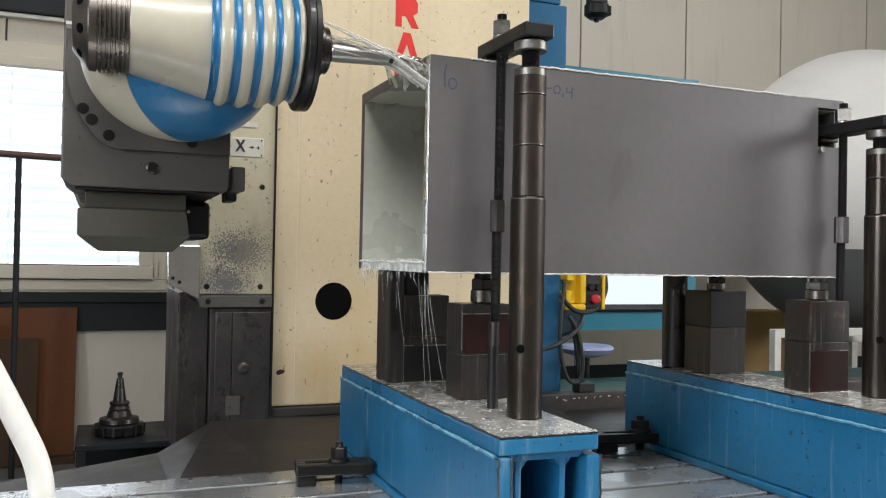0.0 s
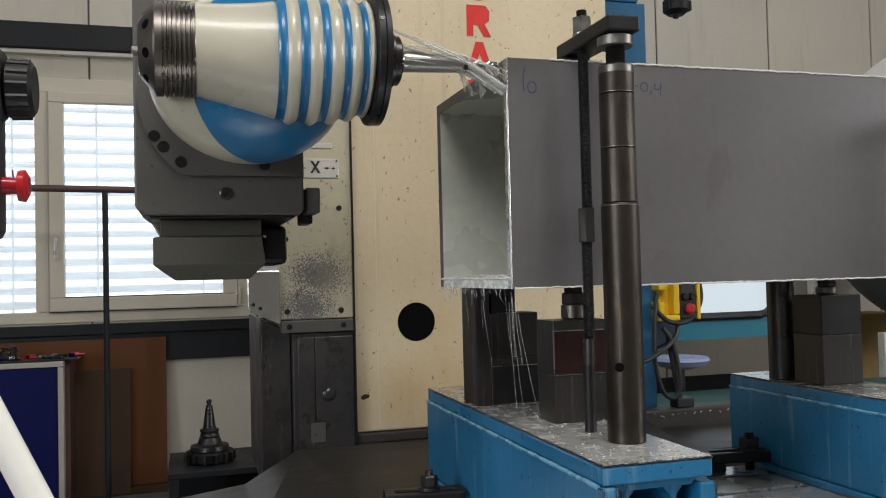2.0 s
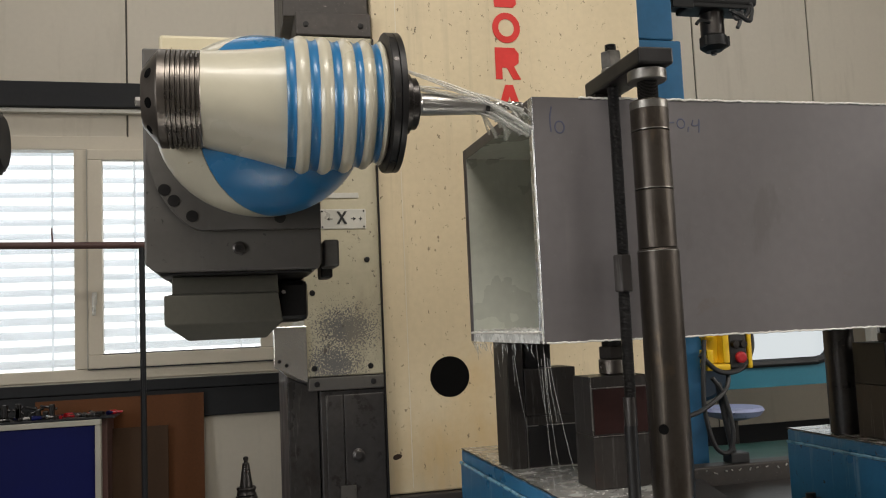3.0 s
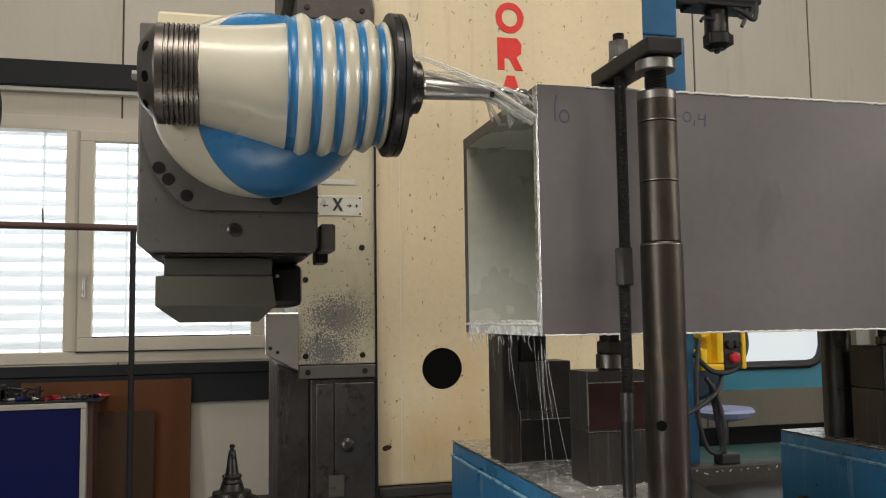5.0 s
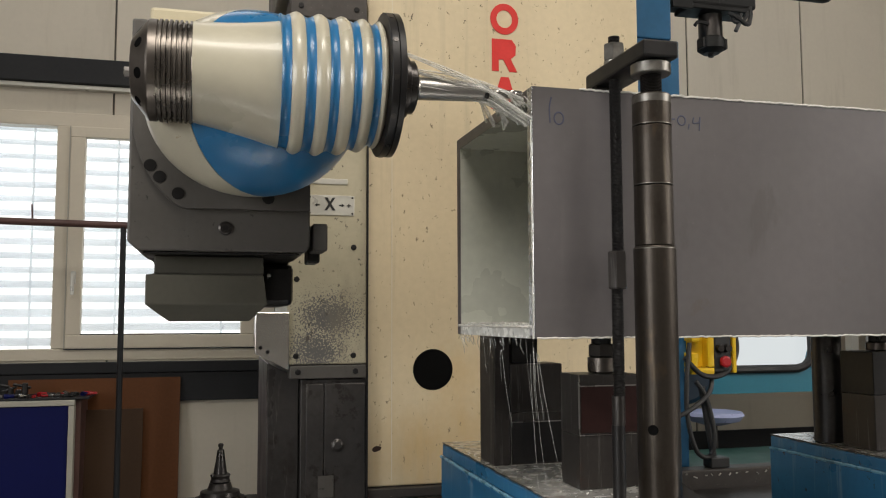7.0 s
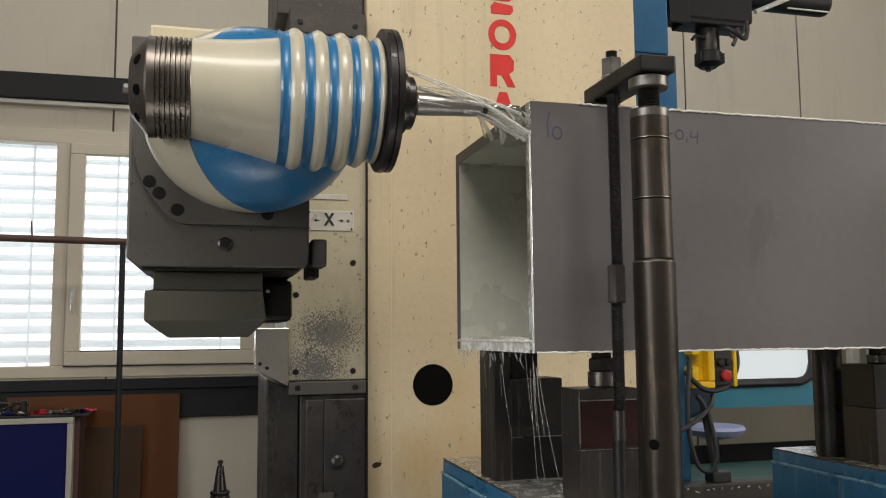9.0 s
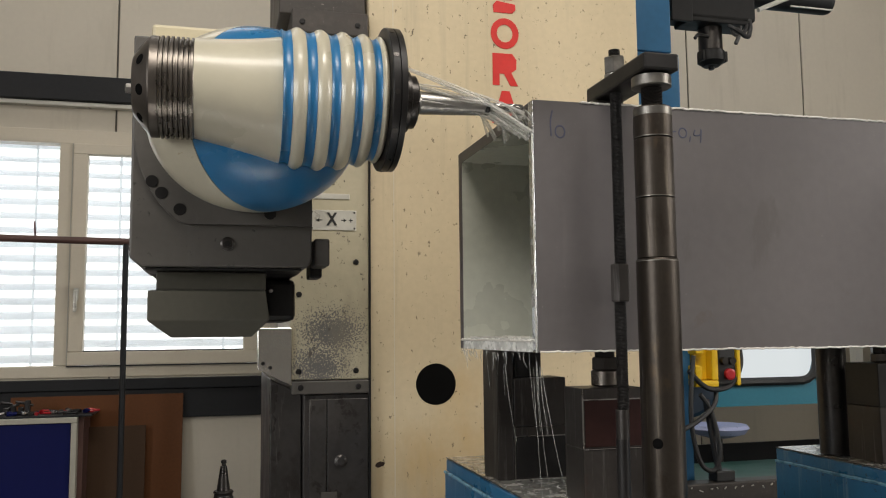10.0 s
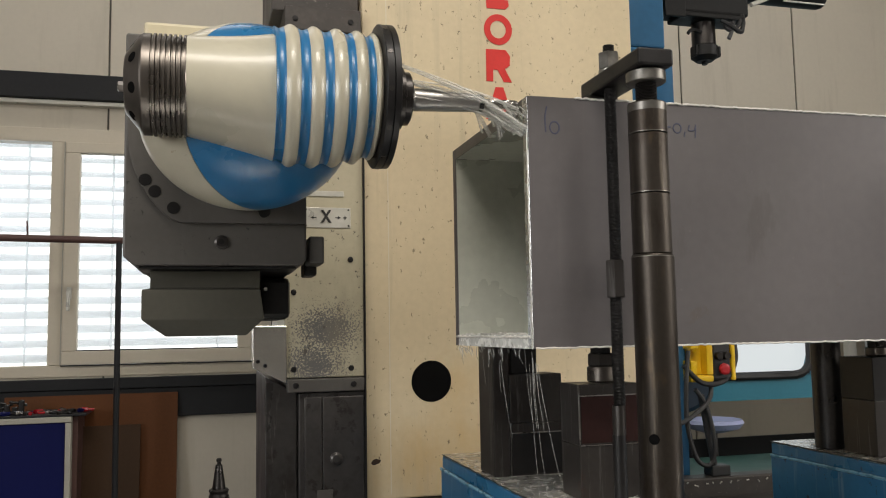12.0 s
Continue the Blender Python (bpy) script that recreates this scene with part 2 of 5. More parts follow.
def overlay(m, colour, scale, level, width=0.05, amount=1.0, detail=6, centre=None, radius=None):
    """Lays irregular stains of a colour over a material; with a centre they gather round one place."""
    n, l = m.node_tree.nodes, m.node_tree.links
    b = n["Principled BSDF"]
    src = b.inputs["Base Color"].links[0].from_socket
    co = n.new("ShaderNodeTexCoord")
    mp = n.new("ShaderNodeMapping")
    mp.inputs["Scale"].default_value = scale
    l.new(co.outputs["Object"], mp.inputs[0])
    ns = n.new("ShaderNodeTexNoise")
    ns.inputs["Scale"].default_value, ns.inputs["Detail"].default_value, ns.inputs["Roughness"].default_value = 1.0, detail, 0.65
    l.new(mp.outputs[0], ns.inputs["Vector"])
    val = ns.outputs[0]
    if centre:
        m2 = n.new("ShaderNodeMapping")
        m2.inputs["Location"].default_value = [-c / r for c, r in zip(centre, radius)]
        m2.inputs["Scale"].default_value = [1 / r for r in radius]
        l.new(co.outputs["Object"], m2.inputs[0])
        ln = n.new("ShaderNodeVectorMath")
        ln.operation = "LENGTH"
        l.new(m2.outputs[0], ln.inputs[0])
        sb = n.new("ShaderNodeMath")
        sb.operation = "MULTIPLY_ADD"
        l.new(ln.outputs["Value"], sb.inputs[0])
        sb.inputs[1].default_value = -0.35
        l.new(val, sb.inputs[2])
        val = sb.outputs[0]
    rr = n.new("ShaderNodeMapRange")
    rr.inputs["From Min"].default_value, rr.inputs["From Max"].default_value = level, level + width
    rr.inputs["To Max"].default_value = amount
    l.new(val, rr.inputs[0])
    mx = n.new("ShaderNodeMix")
    mx.data_type = "RGBA"
    l.new(rr.outputs[0], mx.inputs["Factor"])
    l.new(src, mx.inputs["A"])
    mx.inputs["B"].default_value = (*colour, 1)
    l.new(mx.outputs["Result"], b.inputs["Base Color"])


for _m, _v in ((M_hole, 0.0), (M_blockred, 0.15), (M_board, 0.15), (M_ply, 0.2), (M_ply2, 0.2), (M_darkband, 0.25), (M_grease, 0.3)):
    _m.node_tree.nodes["Principled BSDF"].inputs["Specular IOR Level"].default_value = _v
# stains, specks and scuffs
overlay(M_panel, (0.52, 0.33, 0.12), (5, 5, 3), 0.12, 0.4, 0.6, 5, (0.08, 1.1, -0.33), (0.34, 0.6, 0.22))
overlay(M_panel, (0.1, 0.07, 0.04), (70, 70, 45), 0.638, 0.03, 0.8)
overlay(M_panel, (0.42, 0.36, 0.25), (26, 26, 1.2), 0.56, 0.2, 0.5)
overlay(M_panel, (0.07, 0.05, 0.03), (22, 22, 22), 0.685, 0.015, 0.9)
overlay(M_column, (0.07, 0.06, 0.05), (45, 45, 40), 0.63, 0.03, 0.9)
overlay(M_column, (0.24, 0.21, 0.15), (9, 9, 3), 0.52, 0.25, 0.6)
overlay(M_cream, (0.12, 0.09, 0.06), (30, 30, 30), 0.64, 0.03, 0.9)
overlay(M_blue, (0.3, 0.42, 0.48), (40, 40, 2.2), 0.56, 0.2, 0.6)
overlay(M_blue, (0.02, 0.022, 0.03), (55, 55, 55), 0.645, 0.02, 0.95)
overlay(M_blue, (0.2, 0.1, 0.06), (9, 9, 6), 0.69, 0.02, 0.8)
overlay(M_grey, (0.12, 0.112, 0.105), (30, 30, 3), 0.60, 0.2, 0.5)
overlay(M_grey, (0.03, 0.028, 0.025), (50, 50, 50), 0.64, 0.03, 0.9)
overlay(M_post, (0.2, 0.17, 0.13), (90, 90, 4), 0.56, 0.2, 0.6)
overlay(M_post, (0.028, 0.02, 0.014), (22, 22, 12), 0.55, 0.12, 0.75)
overlay(M_post, (0.11, 0.075, 0.045), (16, 16, 7), 0.6, 0.12, 0.6)
overlay(M_block, (0.2, 0.19, 0.185), (60, 60, 4), 0.55, 0.15, 0.7)
overlay(M_block, (0.06, 0.032, 0.024), (10, 10, 10), 0.58, 0.12, 0.7)
overlay(M_box, (0.1, 0.093, 0.09), (6, 6, 1.6), 0.58, 0.25, 0.6)
overlay(M_box, (0.085, 0.076, 0.072), (7, 7, 2.5), 0.6, 0.06, 0.55)
overlay(M_box, (0.155, 0.14, 0.138), (30, 30, 1.5), 0.62, 0.2, 0.5)
overlay(M_box, (0.24, 0.23, 0.22), (160, 160, 160), 0.68, 0.02, 0.8)
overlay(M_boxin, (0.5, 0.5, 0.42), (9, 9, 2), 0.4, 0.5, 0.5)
overlay(M_cover2, (0.2, 0.19, 0.175), (45, 45, 5), 0.63, 0.1, 0.6)
overlay(M_cover2, (0.03, 0.024, 0.02), (14, 14, 9), 0.56, 0.15, 0.7)
overlay(M_cover, (0.05, 0.042, 0.036), (9, 9, 9), 0.55, 0.18, 0.6)
overlay(M_cover, (0.26, 0.24, 0.21), (120, 120, 120), 0.66, 0.02, 0.9)
overlay(M_cover, (0.13, 0.113, 0.097), (5, 14, 5), 0.55, 0.2, 0.5)
overlay(M_table, (0.2, 0.19, 0.18), (6, 30, 6), 0.55, 0.25, 0.35)
overlay(M_wall, (0.42, 0.38, 0.3), (8, 8, 0.8), 0.56, 0.25, 0.5)
overlay(M_headwhite, (0.4, 0.365, 0.28), (6, 6, 9), 0.5, 0.25, 0.6)
overlay(M_headwhite, (0.3, 0.24, 0.15), (28, 28, 28), 0.69, 0.02, 0.8)


def clear(name, colour, rough, alpha):
    m = bpy.data.materials.new(name)
    m.use_nodes = True
    n, l = m.node_tree.nodes, m.node_tree.links
    b = n["Principled BSDF"]
    b.inputs["Base Color"].default_value = (*colour, 1)
    b.inputs["Roughness"].default_value = rough
    t = n.new("ShaderNodeTexNoise")
    t.inputs["Scale"].default_value, t.inputs["Detail"].default_value = 40, 5
    r = n.new("ShaderNodeMapRange")
    r.inputs["To Min"].default_value, r.inputs["To Max"].default_value = alpha * 0.3, min(1, alpha * 1.7)
    l.new(t.outputs[0], r.inputs[0])
    l.new(r.outputs[0], b.inputs["Alpha"])
    return m


M_spray = clear("coolant_mist", (0.85, 0.85, 0.8), 0.3, 0.34)
M_water = clear("coolant_water", (0.8, 0.82, 0.8), 0.08, 0.28)


def glow(name, colour, strength):
    m = bpy.data.materials.new(name)
    m.use_nodes = True
    b = m.node_tree.nodes["Principled BSDF"]
    b.inputs["Base Color"].default_value = (0, 0, 0, 1)
    b.inputs["Emission Color"].default_value = (*colour, 1)
    b.inputs["Emission Strength"].default_value = strength
    return m


M_sky = glow("bright_overcast_sky", (0.95, 0.98, 1.0), 2.2)
# The pane glows by itself in place of light from inside the cabin.
M_paneglow = glow("cabin_pane_glow", (0.86, 0.95, 1.0), 0.78)
# slats let light through
_n, _l = M_slat.node_tree.nodes, M_slat.node_tree.links
_tr = _n.new("ShaderNodeBsdfTranslucent")
_tr.inputs[0].default_value = (0.9, 0.93, 0.95, 1)
_mx = _n.new("ShaderNodeMixShader")
_mx.inputs[0].default_value = 0.85
_l.new(_n["Principled BSDF"].outputs[0], _mx.inputs[1]), _l.new(_tr.outputs[0], _mx.inputs[2])
_l.new(_mx.outputs[0], _n["Material Output"].inputs[0])
glass = bpy.data.materials.new("window_glass")
glass.use_nodes = True
_g = glass.node_tree.nodes["Principled BSDF"]
_g.inputs["Transmission Weight"].default_value, _g.inputs["Roughness"].default_value, _g.inputs["IOR"].default_value = 1.0, 0.02, 1.1


# ---- mesh helpers ----
def mesh_object(name, bm, mat, smooth=30):
    me = bpy.data.meshes.new(name)
    bmesh.ops.recalc_face_normals(bm, faces=bm.faces)
    if smooth:
        lim = radians(smooth)
        for f in bm.faces:
            f.smooth = True
        for e in bm.edges:
            e.smooth = len(e.link_faces) == 2 and e.calc_face_angle(0) < lim
            if e.smooth and e.calc_face_angle(0) > 0.2:
                small, large = sorted(f.calc_area() for f in e.link_faces)
                e.smooth = large < small * 6
    bm.to_mesh(me)
    bm.free()
    for m in (mat if isinstance(mat, (list, tuple)) else [mat]):
        me.materials.append(m)
    return new(name, me)


def part(name, bm, mat, parent, label="", kind=""):
    ob = mesh_object(name, bm, mat)
    ob.parent = parent
    ob.matrix_parent_inverse = parent.matrix_world.inverted()
    return tagged(ob, label, kind=kind)


def thing(name, label, category, base=(0, 0, 0), group="", kind=""):
    e = new(name)
    e.empty_display_size = 0.05
    e.location = base
    bpy.context.view_layer.update()
    return tagged(e, label, category, group, kind)


def single(name, bm, mat, label, category, group="", kind=""):
    return tagged(mesh_object(name, bm, mat), label, category, group, kind)


def box(x0, x1, y0, y1, z0, z1, bevel=0.0, bm=None, seg=2):
    bm = bm or bmesh.new()
    g = bmesh.ops.create_cube(bm, size=1, matrix=Matrix.LocRotScale(((x0 + x1) / 2, (y0 + y1) / 2, (z0 + z1) / 2), None, (x1 - x0, y1 - y0, z1 - z0)))
    if bevel:
        es = list({e for v in g["verts"] for e in v.link_edges})
        bmesh.ops.bevel(bm, geom=es, offset=bevel, segments=seg, profile=0.5, affect="EDGES")
    return bm


def lathe(profile, origin, axis="X", seg=48, bm=None):
    """Turns (place along the axis, radius) pairs about an axis through origin."""
    bm = bm or bmesh.new()
    rings = []
    for a, r in profile:
        ring = []
        for i in range(seg):
            c, s = math.cos(2 * math.pi * i / seg) * r, math.sin(2 * math.pi * i / seg) * r
            p = {"X": (a, c, s), "Y": (c, a, s), "Z": (c, s, a)}[axis]
            ring.append(bm.verts.new(Vector(origin) + Vector(p)))
        rings.append(ring)
    for a, b in zip(rings, rings[1:]):
        for i in range(seg):
            bm.faces.new((a[i], a[(i + 1) % seg], b[(i + 1) % seg], b[i]))
    bm.faces.new(rings[0]), bm.faces.new(rings[-1])
    return bm


def rod(p0, p1, r, seg=16, bm=None, r1=None):
    bm = bm or bmesh.new()
    p0, p1 = Vector(p0), Vector(p1)
    q = (p1 - p0).to_track_quat("Z", "Y")
    ends = []
    for p, rr in ((p0, r), (p1, r if r1 is None else r1)):
        ends.append([bm.verts.new(p + q @ Vector((math.cos(2 * math.pi * i / seg) * rr, math.sin(2 * math.pi * i / seg) * rr, 0))) for i in range(seg)])
    for i in range(seg):
        bm.faces.new((ends[0][i], ends[0][(i + 1) % seg], ends[1][(i + 1) % seg], ends[1][i]))
    bm.faces.new(ends[0]), bm.faces.new(ends[1])
    return bm


def smooth_path(points, n=8):
    pts = [Vector(p) for p in points]
    out = []
    for i in range(len(pts) - 1):
        a, b, c, d = pts[max(i - 1, 0)], pts[i], pts[i + 1], pts[min(i + 2, len(pts) - 1)]
        for k in range(n):
            t = k / n
            out.append(0.5 * ((2 * b) + (c - a) * t + (2 * a - 5 * b + 4 * c - d) * t * t + (3 * b - a - 3 * c + d) * t ** 3))
    return out + [pts[-1]]


def tube(points, r, seg=10, bm=None, taper=None, n=8):
    bm = bm or bmesh.new()
    pts = smooth_path(points, n)
    rings = []
    for i, p in enumerate(pts):
        d = (pts[min(i + 1, len(pts) - 1)] - pts[max(i - 1, 0)]).normalized()
        u = d.orthogonal().normalized() if not rings else (u - d * u.dot(d)).normalized()
        v = d.cross(u)
        rr = r if taper is None else r + (taper - r) * i / (len(pts) - 1)
        rings.append([bm.verts.new(p + u * math.cos(2 * math.pi * k / seg) * rr + v * math.sin(2 * math.pi * k / seg) * rr) for k in range(seg)])
    for a, b in zip(rings, rings[1:]):
        for k in range(seg):
            bm.faces.new((a[k], a[(k + 1) % seg], b[(k + 1) % seg], b[k]))
    bm.faces.new(rings[0]), bm.faces.new(rings[-1])
    return bm


def prism(outline, y0, y1, bm=None, bevel=0.0):
    """An outline in x and z, pulled from y0 to y1."""
    bm = bm or bmesh.new()
    a = [bm.verts.new((x, y0, z)) for x, z in outline]
    b = [bm.verts.new((x, y1, z)) for x, z in outline]
    fs = [bm.faces.new(a), bm.faces.new(b)]
    for i in range(len(a)):
        j = (i + 1) % len(a)
        fs.append(bm.faces.new((a[i], a[j], b[j], b[i])))
    if bevel:
        bmesh.ops.bevel(bm, geom=list({e for f in fs for e in f.edges}), offset=bevel, segments=2, profile=0.5, affect="EDGES")
    return bm


def sheet(quads, thick, bm=None):
    """Folded sheet: quads of corner points, thickened downwards."""
    bm = bm or bmesh.new()
    for q in quads:
        top = [bm.verts.new(p) for p in q]
        low = [bm.verts.new((p[0], p[1], p[2] - thick)) for p in q]
        bm.faces.new(top), bm.faces.new(low[::-1])
        for i in range(len(q)):
            j = (i + 1) % len(q)
            bm.faces.new((top[i], low[i], low[j], top[j]))
    return bm


def hexnut(x, y, z0, z1, flat, bm=None):
    return lathe([(z0, flat * 0.52), (z0 + 0.002, flat * 0.577), (z1 - 0.002, flat * 0.577), (z1, flat * 0.52)], (x, y, 0), "Z", 6, bm)


def thread(x, y, z0, z1, r, pitch=0.0025):
    """A threaded rod as fine rings."""
    prof, z = [], z0
    while z < z1:
        prof += [(z, r * 0.9), (z + pitch / 2, r)]
        z += pitch
    return lathe(prof + [(z1, r * 0.85)], (x, y, 0), "Z", 14)


# ---- hall ----
W_X0, W_X1, W_Z0, W_Z1 = -3.1, -0.20, -0.22, 1.36
single("floor", box(WEST, EAST, SOUTH, NORTH + 0.2, FLOOR - 0.2, FLOOR), M_floor, "oily grey concrete workshop floor", "floor", kind="structure")
bm = bmesh.new()
for x0, x1, y0, y1 in ((WEST - .2, EAST + .2, SOUTH - .2, -3.25), (WEST - .2, -2.7, -3.25, -1.95), (1.7, EAST + .2, -3.25, -1.95), (WEST - .2, EAST + .2, -1.95, 2.4),
                       (WEST - .2, -3.4, 2.4, 3.4), (4.4, EAST + .2, 2.4, 3.4), (WEST - .2, EAST + .2, 3.4, NORTH + .2)):
    box(x0, x1, y0, y1, ROOF, ROOF + 0.15, bm=bm)
single("ceiling", bm, M_ceiling, "grey sheet ceiling with two skylight openings", "ceiling", kind="structure")
bm = box(WEST, EAST, NORTH + 0.012, NORTH + 0.2, FLOOR, W_Z0)
box(WEST, EAST, NORTH + 0.012, NORTH + 0.2, W_Z1, ROOF, bm=bm)
box(WEST, W_X0, NORTH + 0.012, NORTH + 0.2, W_Z0, W_Z1, bm=bm)
box(W_X1, EAST, NORTH + 0.012, NORTH + 0.2, W_Z0, W_Z1, bm=bm)
wall_n = single("wall_north", bm, M_joint, "beige panelled hall wall with a window", "wall", kind="structure")
bm = box(WEST, EAST, SOUTH - 0.2, SOUTH, FLOOR, ROOF)
single("wall_south", bm, M_hall, "plain grey hall wall", "wall", kind="structure")
bm = box(WEST - 0.2, WEST, SOUTH, -4.5, FLOOR, ROOF)
box(WEST - 0.2, WEST, -1.5, NORTH + .2, FLOOR, ROOF, bm=bm)
box(WEST - 0.2, WEST, -4.5, -1.5, FLOOR, 0.15, bm=bm)
box(WEST - 0.2, WEST, -4.5, -1.5, 1.85, ROOF, bm=bm)
single("wall_west", bm, M_hall, "plain beige hall wall with a window opening", "wall", kind="structure")
bm = box(EAST, EAST + 0.2, SOUTH, -5.9, FLOOR, ROOF)
box(EAST, EAST + 0.2, -2.5, NORTH + .2, FLOOR, ROOF, bm=bm)
box(EAST, EAST + 0.2, -5.9, -2.5, FLOOR, 1.2, bm=bm)
box(EAST, EAST + 0.2, -5.9, -2.5, 3.5, ROOF, bm=bm)
single("wall_east", bm, M_hall, "plain grey hall wall with a high window opening", "wall", kind="structure")

# cladding panels of the north wall, cut round the window
PITCH = 1.05
x = 3.0 - 8 * PITCH
while x < EAST - 0.05:
    a, b = max(x + 0.006, WEST), min(x + PITCH - 0.006, EAST)
    pieces = [(a, b, FLOOR, ROOF)]
    if a < W_X1 and b > W_X0:
        pieces = [(a, b, FLOOR, W_Z0), (a, b, W_Z1, ROOF)]
        if a < W_X0:
            pieces.append((a, W_X0, W_Z0, W_Z1))
        if b > W_X1:
            pieces.append((W_X1, b, W_Z0, W_Z1))
    for p0, p1, z0, z1 in pieces:
        part("panel", box(p0, p1, NORTH, NORTH + 0.012, z0, z1, 0.003, seg=1), M_wall, wall_n)
    x += PITCH

# window with two sashes in view, blinds outside
win = thing("window_1", "cream framed workshop window with lowered pale blinds", "window", (-1.5, NORTH, W_Z0), kind="structure")
bm = box(W_X0, W_X1, NORTH - 0.015, NORTH + 0.09, W_Z0, -0.147, 0.004)
box(W_X0, W_X1, NORTH - 0.015, NORTH + 0.09, 1.27, W_Z1, 0.004, bm)
for a, b in ((W_X0, W_X0 + 0.08), (-1.53, -1.45), (-0.282, W_X1)):
    box(a, b, NORTH - 0.015, NORTH + 0.09, -0.145, 1.27, 0.004, bm)
part("window_frame", bm, M_frame, win)
for a, b in ((-1.447, -0.285),):
    bm = box(a, b, NORTH - 0.035, NORTH + 0.03, -0.145, -0.06, 0.006)
    box(a, b, NORTH - 0.035, NORTH + 0.03, 1.2, 1.27, 0.006, bm)
    box(a, a + 0.09, NORTH - 0.035, NORTH + 0.03, -0.06, 1.2, 0.006, bm)
    box(b - 0.09, b, NORTH - 0.035, NORTH + 0.03, -0.06, 1.2, 0.006, bm)
    sash = part("sash", bm, M_frame, win)
    # Thin strips whose colour stands for shade in the gaps round the sash.
    part("gap_shade", box(a - 0.004, b + 0.004, NORTH - 0.034, NORTH - 0.0155, -0.153, -0.1465), M_darkband, sash)
    part("gap_shade", box(a + 0.09, b - 0.09, NORTH - 0.03, NORTH - 0.002, -0.0598, -0.053), M_darkband, sash)
    part("gap_shade", box(a - 0.007, a - 0.0005, NORTH - 0.03, NORTH - 0.0155, -0.145, 1.27), M_boardframe, sash)
    pane = part("pane", box(a + 0.09, b - 0.09, NORTH + 0.002, NORTH + 0.006, -0.06, 1.2), glass, sash)
    pane.visible_shadow = False
pane = part("pane", box(-3.02, -1.53, NORTH + 0.002, NORTH + 0.006, -0.145, 1.27), glass, win)
pane.visible_shadow = False
bm = box(-1.42, -1.39, NORTH - 0.05, NORTH - 0.035, 0.26, 0.34, 0.004)
rod((-1.405, NORTH - 0.075, 0.31), (-1.405, NORTH - 0.035, 0.31), 0.009, bm=bm)
box(-1.416, -1.394, NORTH - 0.085, NORTH - 0.068, 0.19, 0.32, 0.006, bm)
part("window_handle", bm, M_plate, win, "silver lever handle")
bm = box(-0.275, -0.255, NORTH - 0.05, NORTH - 0.03, -0.13, -0.02, 0.004)
part("hinge", bm, M_frame, win)

blind = thing("venetian_blind", "pale outside venetian blind with tilted slats", "blind", (-1.6, NORTH + 0.14, W_Z0))
z = W_Z0 + 0.02
rnd = random.Random(4)
slat_me = None
while z < W_Z1:
    if slat_me is None:
        bm = bmesh.new()
        ys = [(-0.04, -0.022), (-0.03, -0.01), (0.0, 0.004), (0.03, 0.017), (0.04, 0.03)]
        for a, b in zip(ys, ys[1:]):
            vs = [bm.verts.new(p) for p in ((-1.42, a[0], a[1]), (1.42, a[0], a[1]), (1.42, b[0], b[1]), (-1.42, b[0], b[1]))]
            ws = [bm.verts.new(v.co + Vector((0, 0, 0.0015))) for v in vs]
            bm.faces.new(vs), bm.faces.new(ws)
        sl = mesh_object("slat", bm, M_slat)
        slat_me = sl.data
    else:
        sl = new("slat", slat_me)
    sl.parent = blind
    sl.matrix_parent_inverse = blind.matrix_world.inverted()
    sl.matrix_basis = pose(-1.63, NORTH + 0.14, z, rnd.uniform(-3, 3), 0, rnd.uniform(-0.15, 0.15))
    z += 0.092
for x in (-2.6, -1.68, -1.17, -0.5):
    part("ladder_tape", box(x - 0.008, x + 0.008, NORTH + 0.098, NORTH + 0.1, W_Z0, W_Z1), M_slat, blind)
backdrop = single("backdrop", box(-6, 12, NORTH + 1.2, NORTH + 1.25, FLOOR, 3.2), M_sky, "bright overcast sky outside the window", "sky", kind="structure")
single("backdrop", box(EAST + 1.0, EAST + 1.05, -9, 2, FLOOR, 4.2), M_sky, "bright daylight outside the high window", "sky", kind="structure")

rail = thing("wall_rail", "dark steel rail along the wall above the window", "rail", (-2, NORTH, 1.6), kind="structure")
part("rail", box(WEST, 0.6, NORTH - 0.09, NORTH - 0.002, 1.535, 1.70, 0.006), M_darkband, rail)
part("lower_lip", box(WEST, 0.6, NORTH - 0.06, NORTH - 0.002, 1.505, 1.533, 0.003), M_plate, rail, "thin pale lip")
bm = box(WEST, 0.6, NORTH - 0.05, NORTH - 0.002, -0.30, -0.232, 0.004)
box(WEST, 0.6, NORTH - 0.035, NORTH - 0.002, -0.485, -0.302, 0.004, bm)
single("cable_duct", bm, M_darkband, "dark cable duct under the window sill", "duct", kind="structure")
single("baseboard", box(0.6, EAST, NORTH - 0.03, NORTH - 0.002, -1.05, -0.82, 0.003), M_darkband, "dark skirting band on the hall wall", "skirting", kind="structure")
single("baseboard", box(0.6, EAST, NORTH - 0.28, NORTH - 0.002, FLOOR, -1.052, 0.003), M_greenfloor, "dark green plinth along the hall wall", "plinth", kind="structure")

# ---- machine column ----
P_Y = 1.103
col = thing("machine_column", "cream machine column cover with worn paint and red marks", "machine", (0.3, 1.5, -0.6))
part("front_cover", box(-0.107, 0.80, P_Y, 1.75, -0.455, 3.2, 0.006), M_panel, col, "cream painted sheet cover with stains and specks")
part("foot_strip", box(-0.104, 0.80, P_Y - 0.02, P_Y + 0.05, -0.485, -0.457, 0.003), M_cover, col, "dark oily foot strip")
part("round_plug", lathe([(-0.003, 0.0595), (0.0, 0.0615), (0.02, 0.0615)], (0.0955, P_Y, -0.117), "Y", 40), M_hole, col, "round black port")
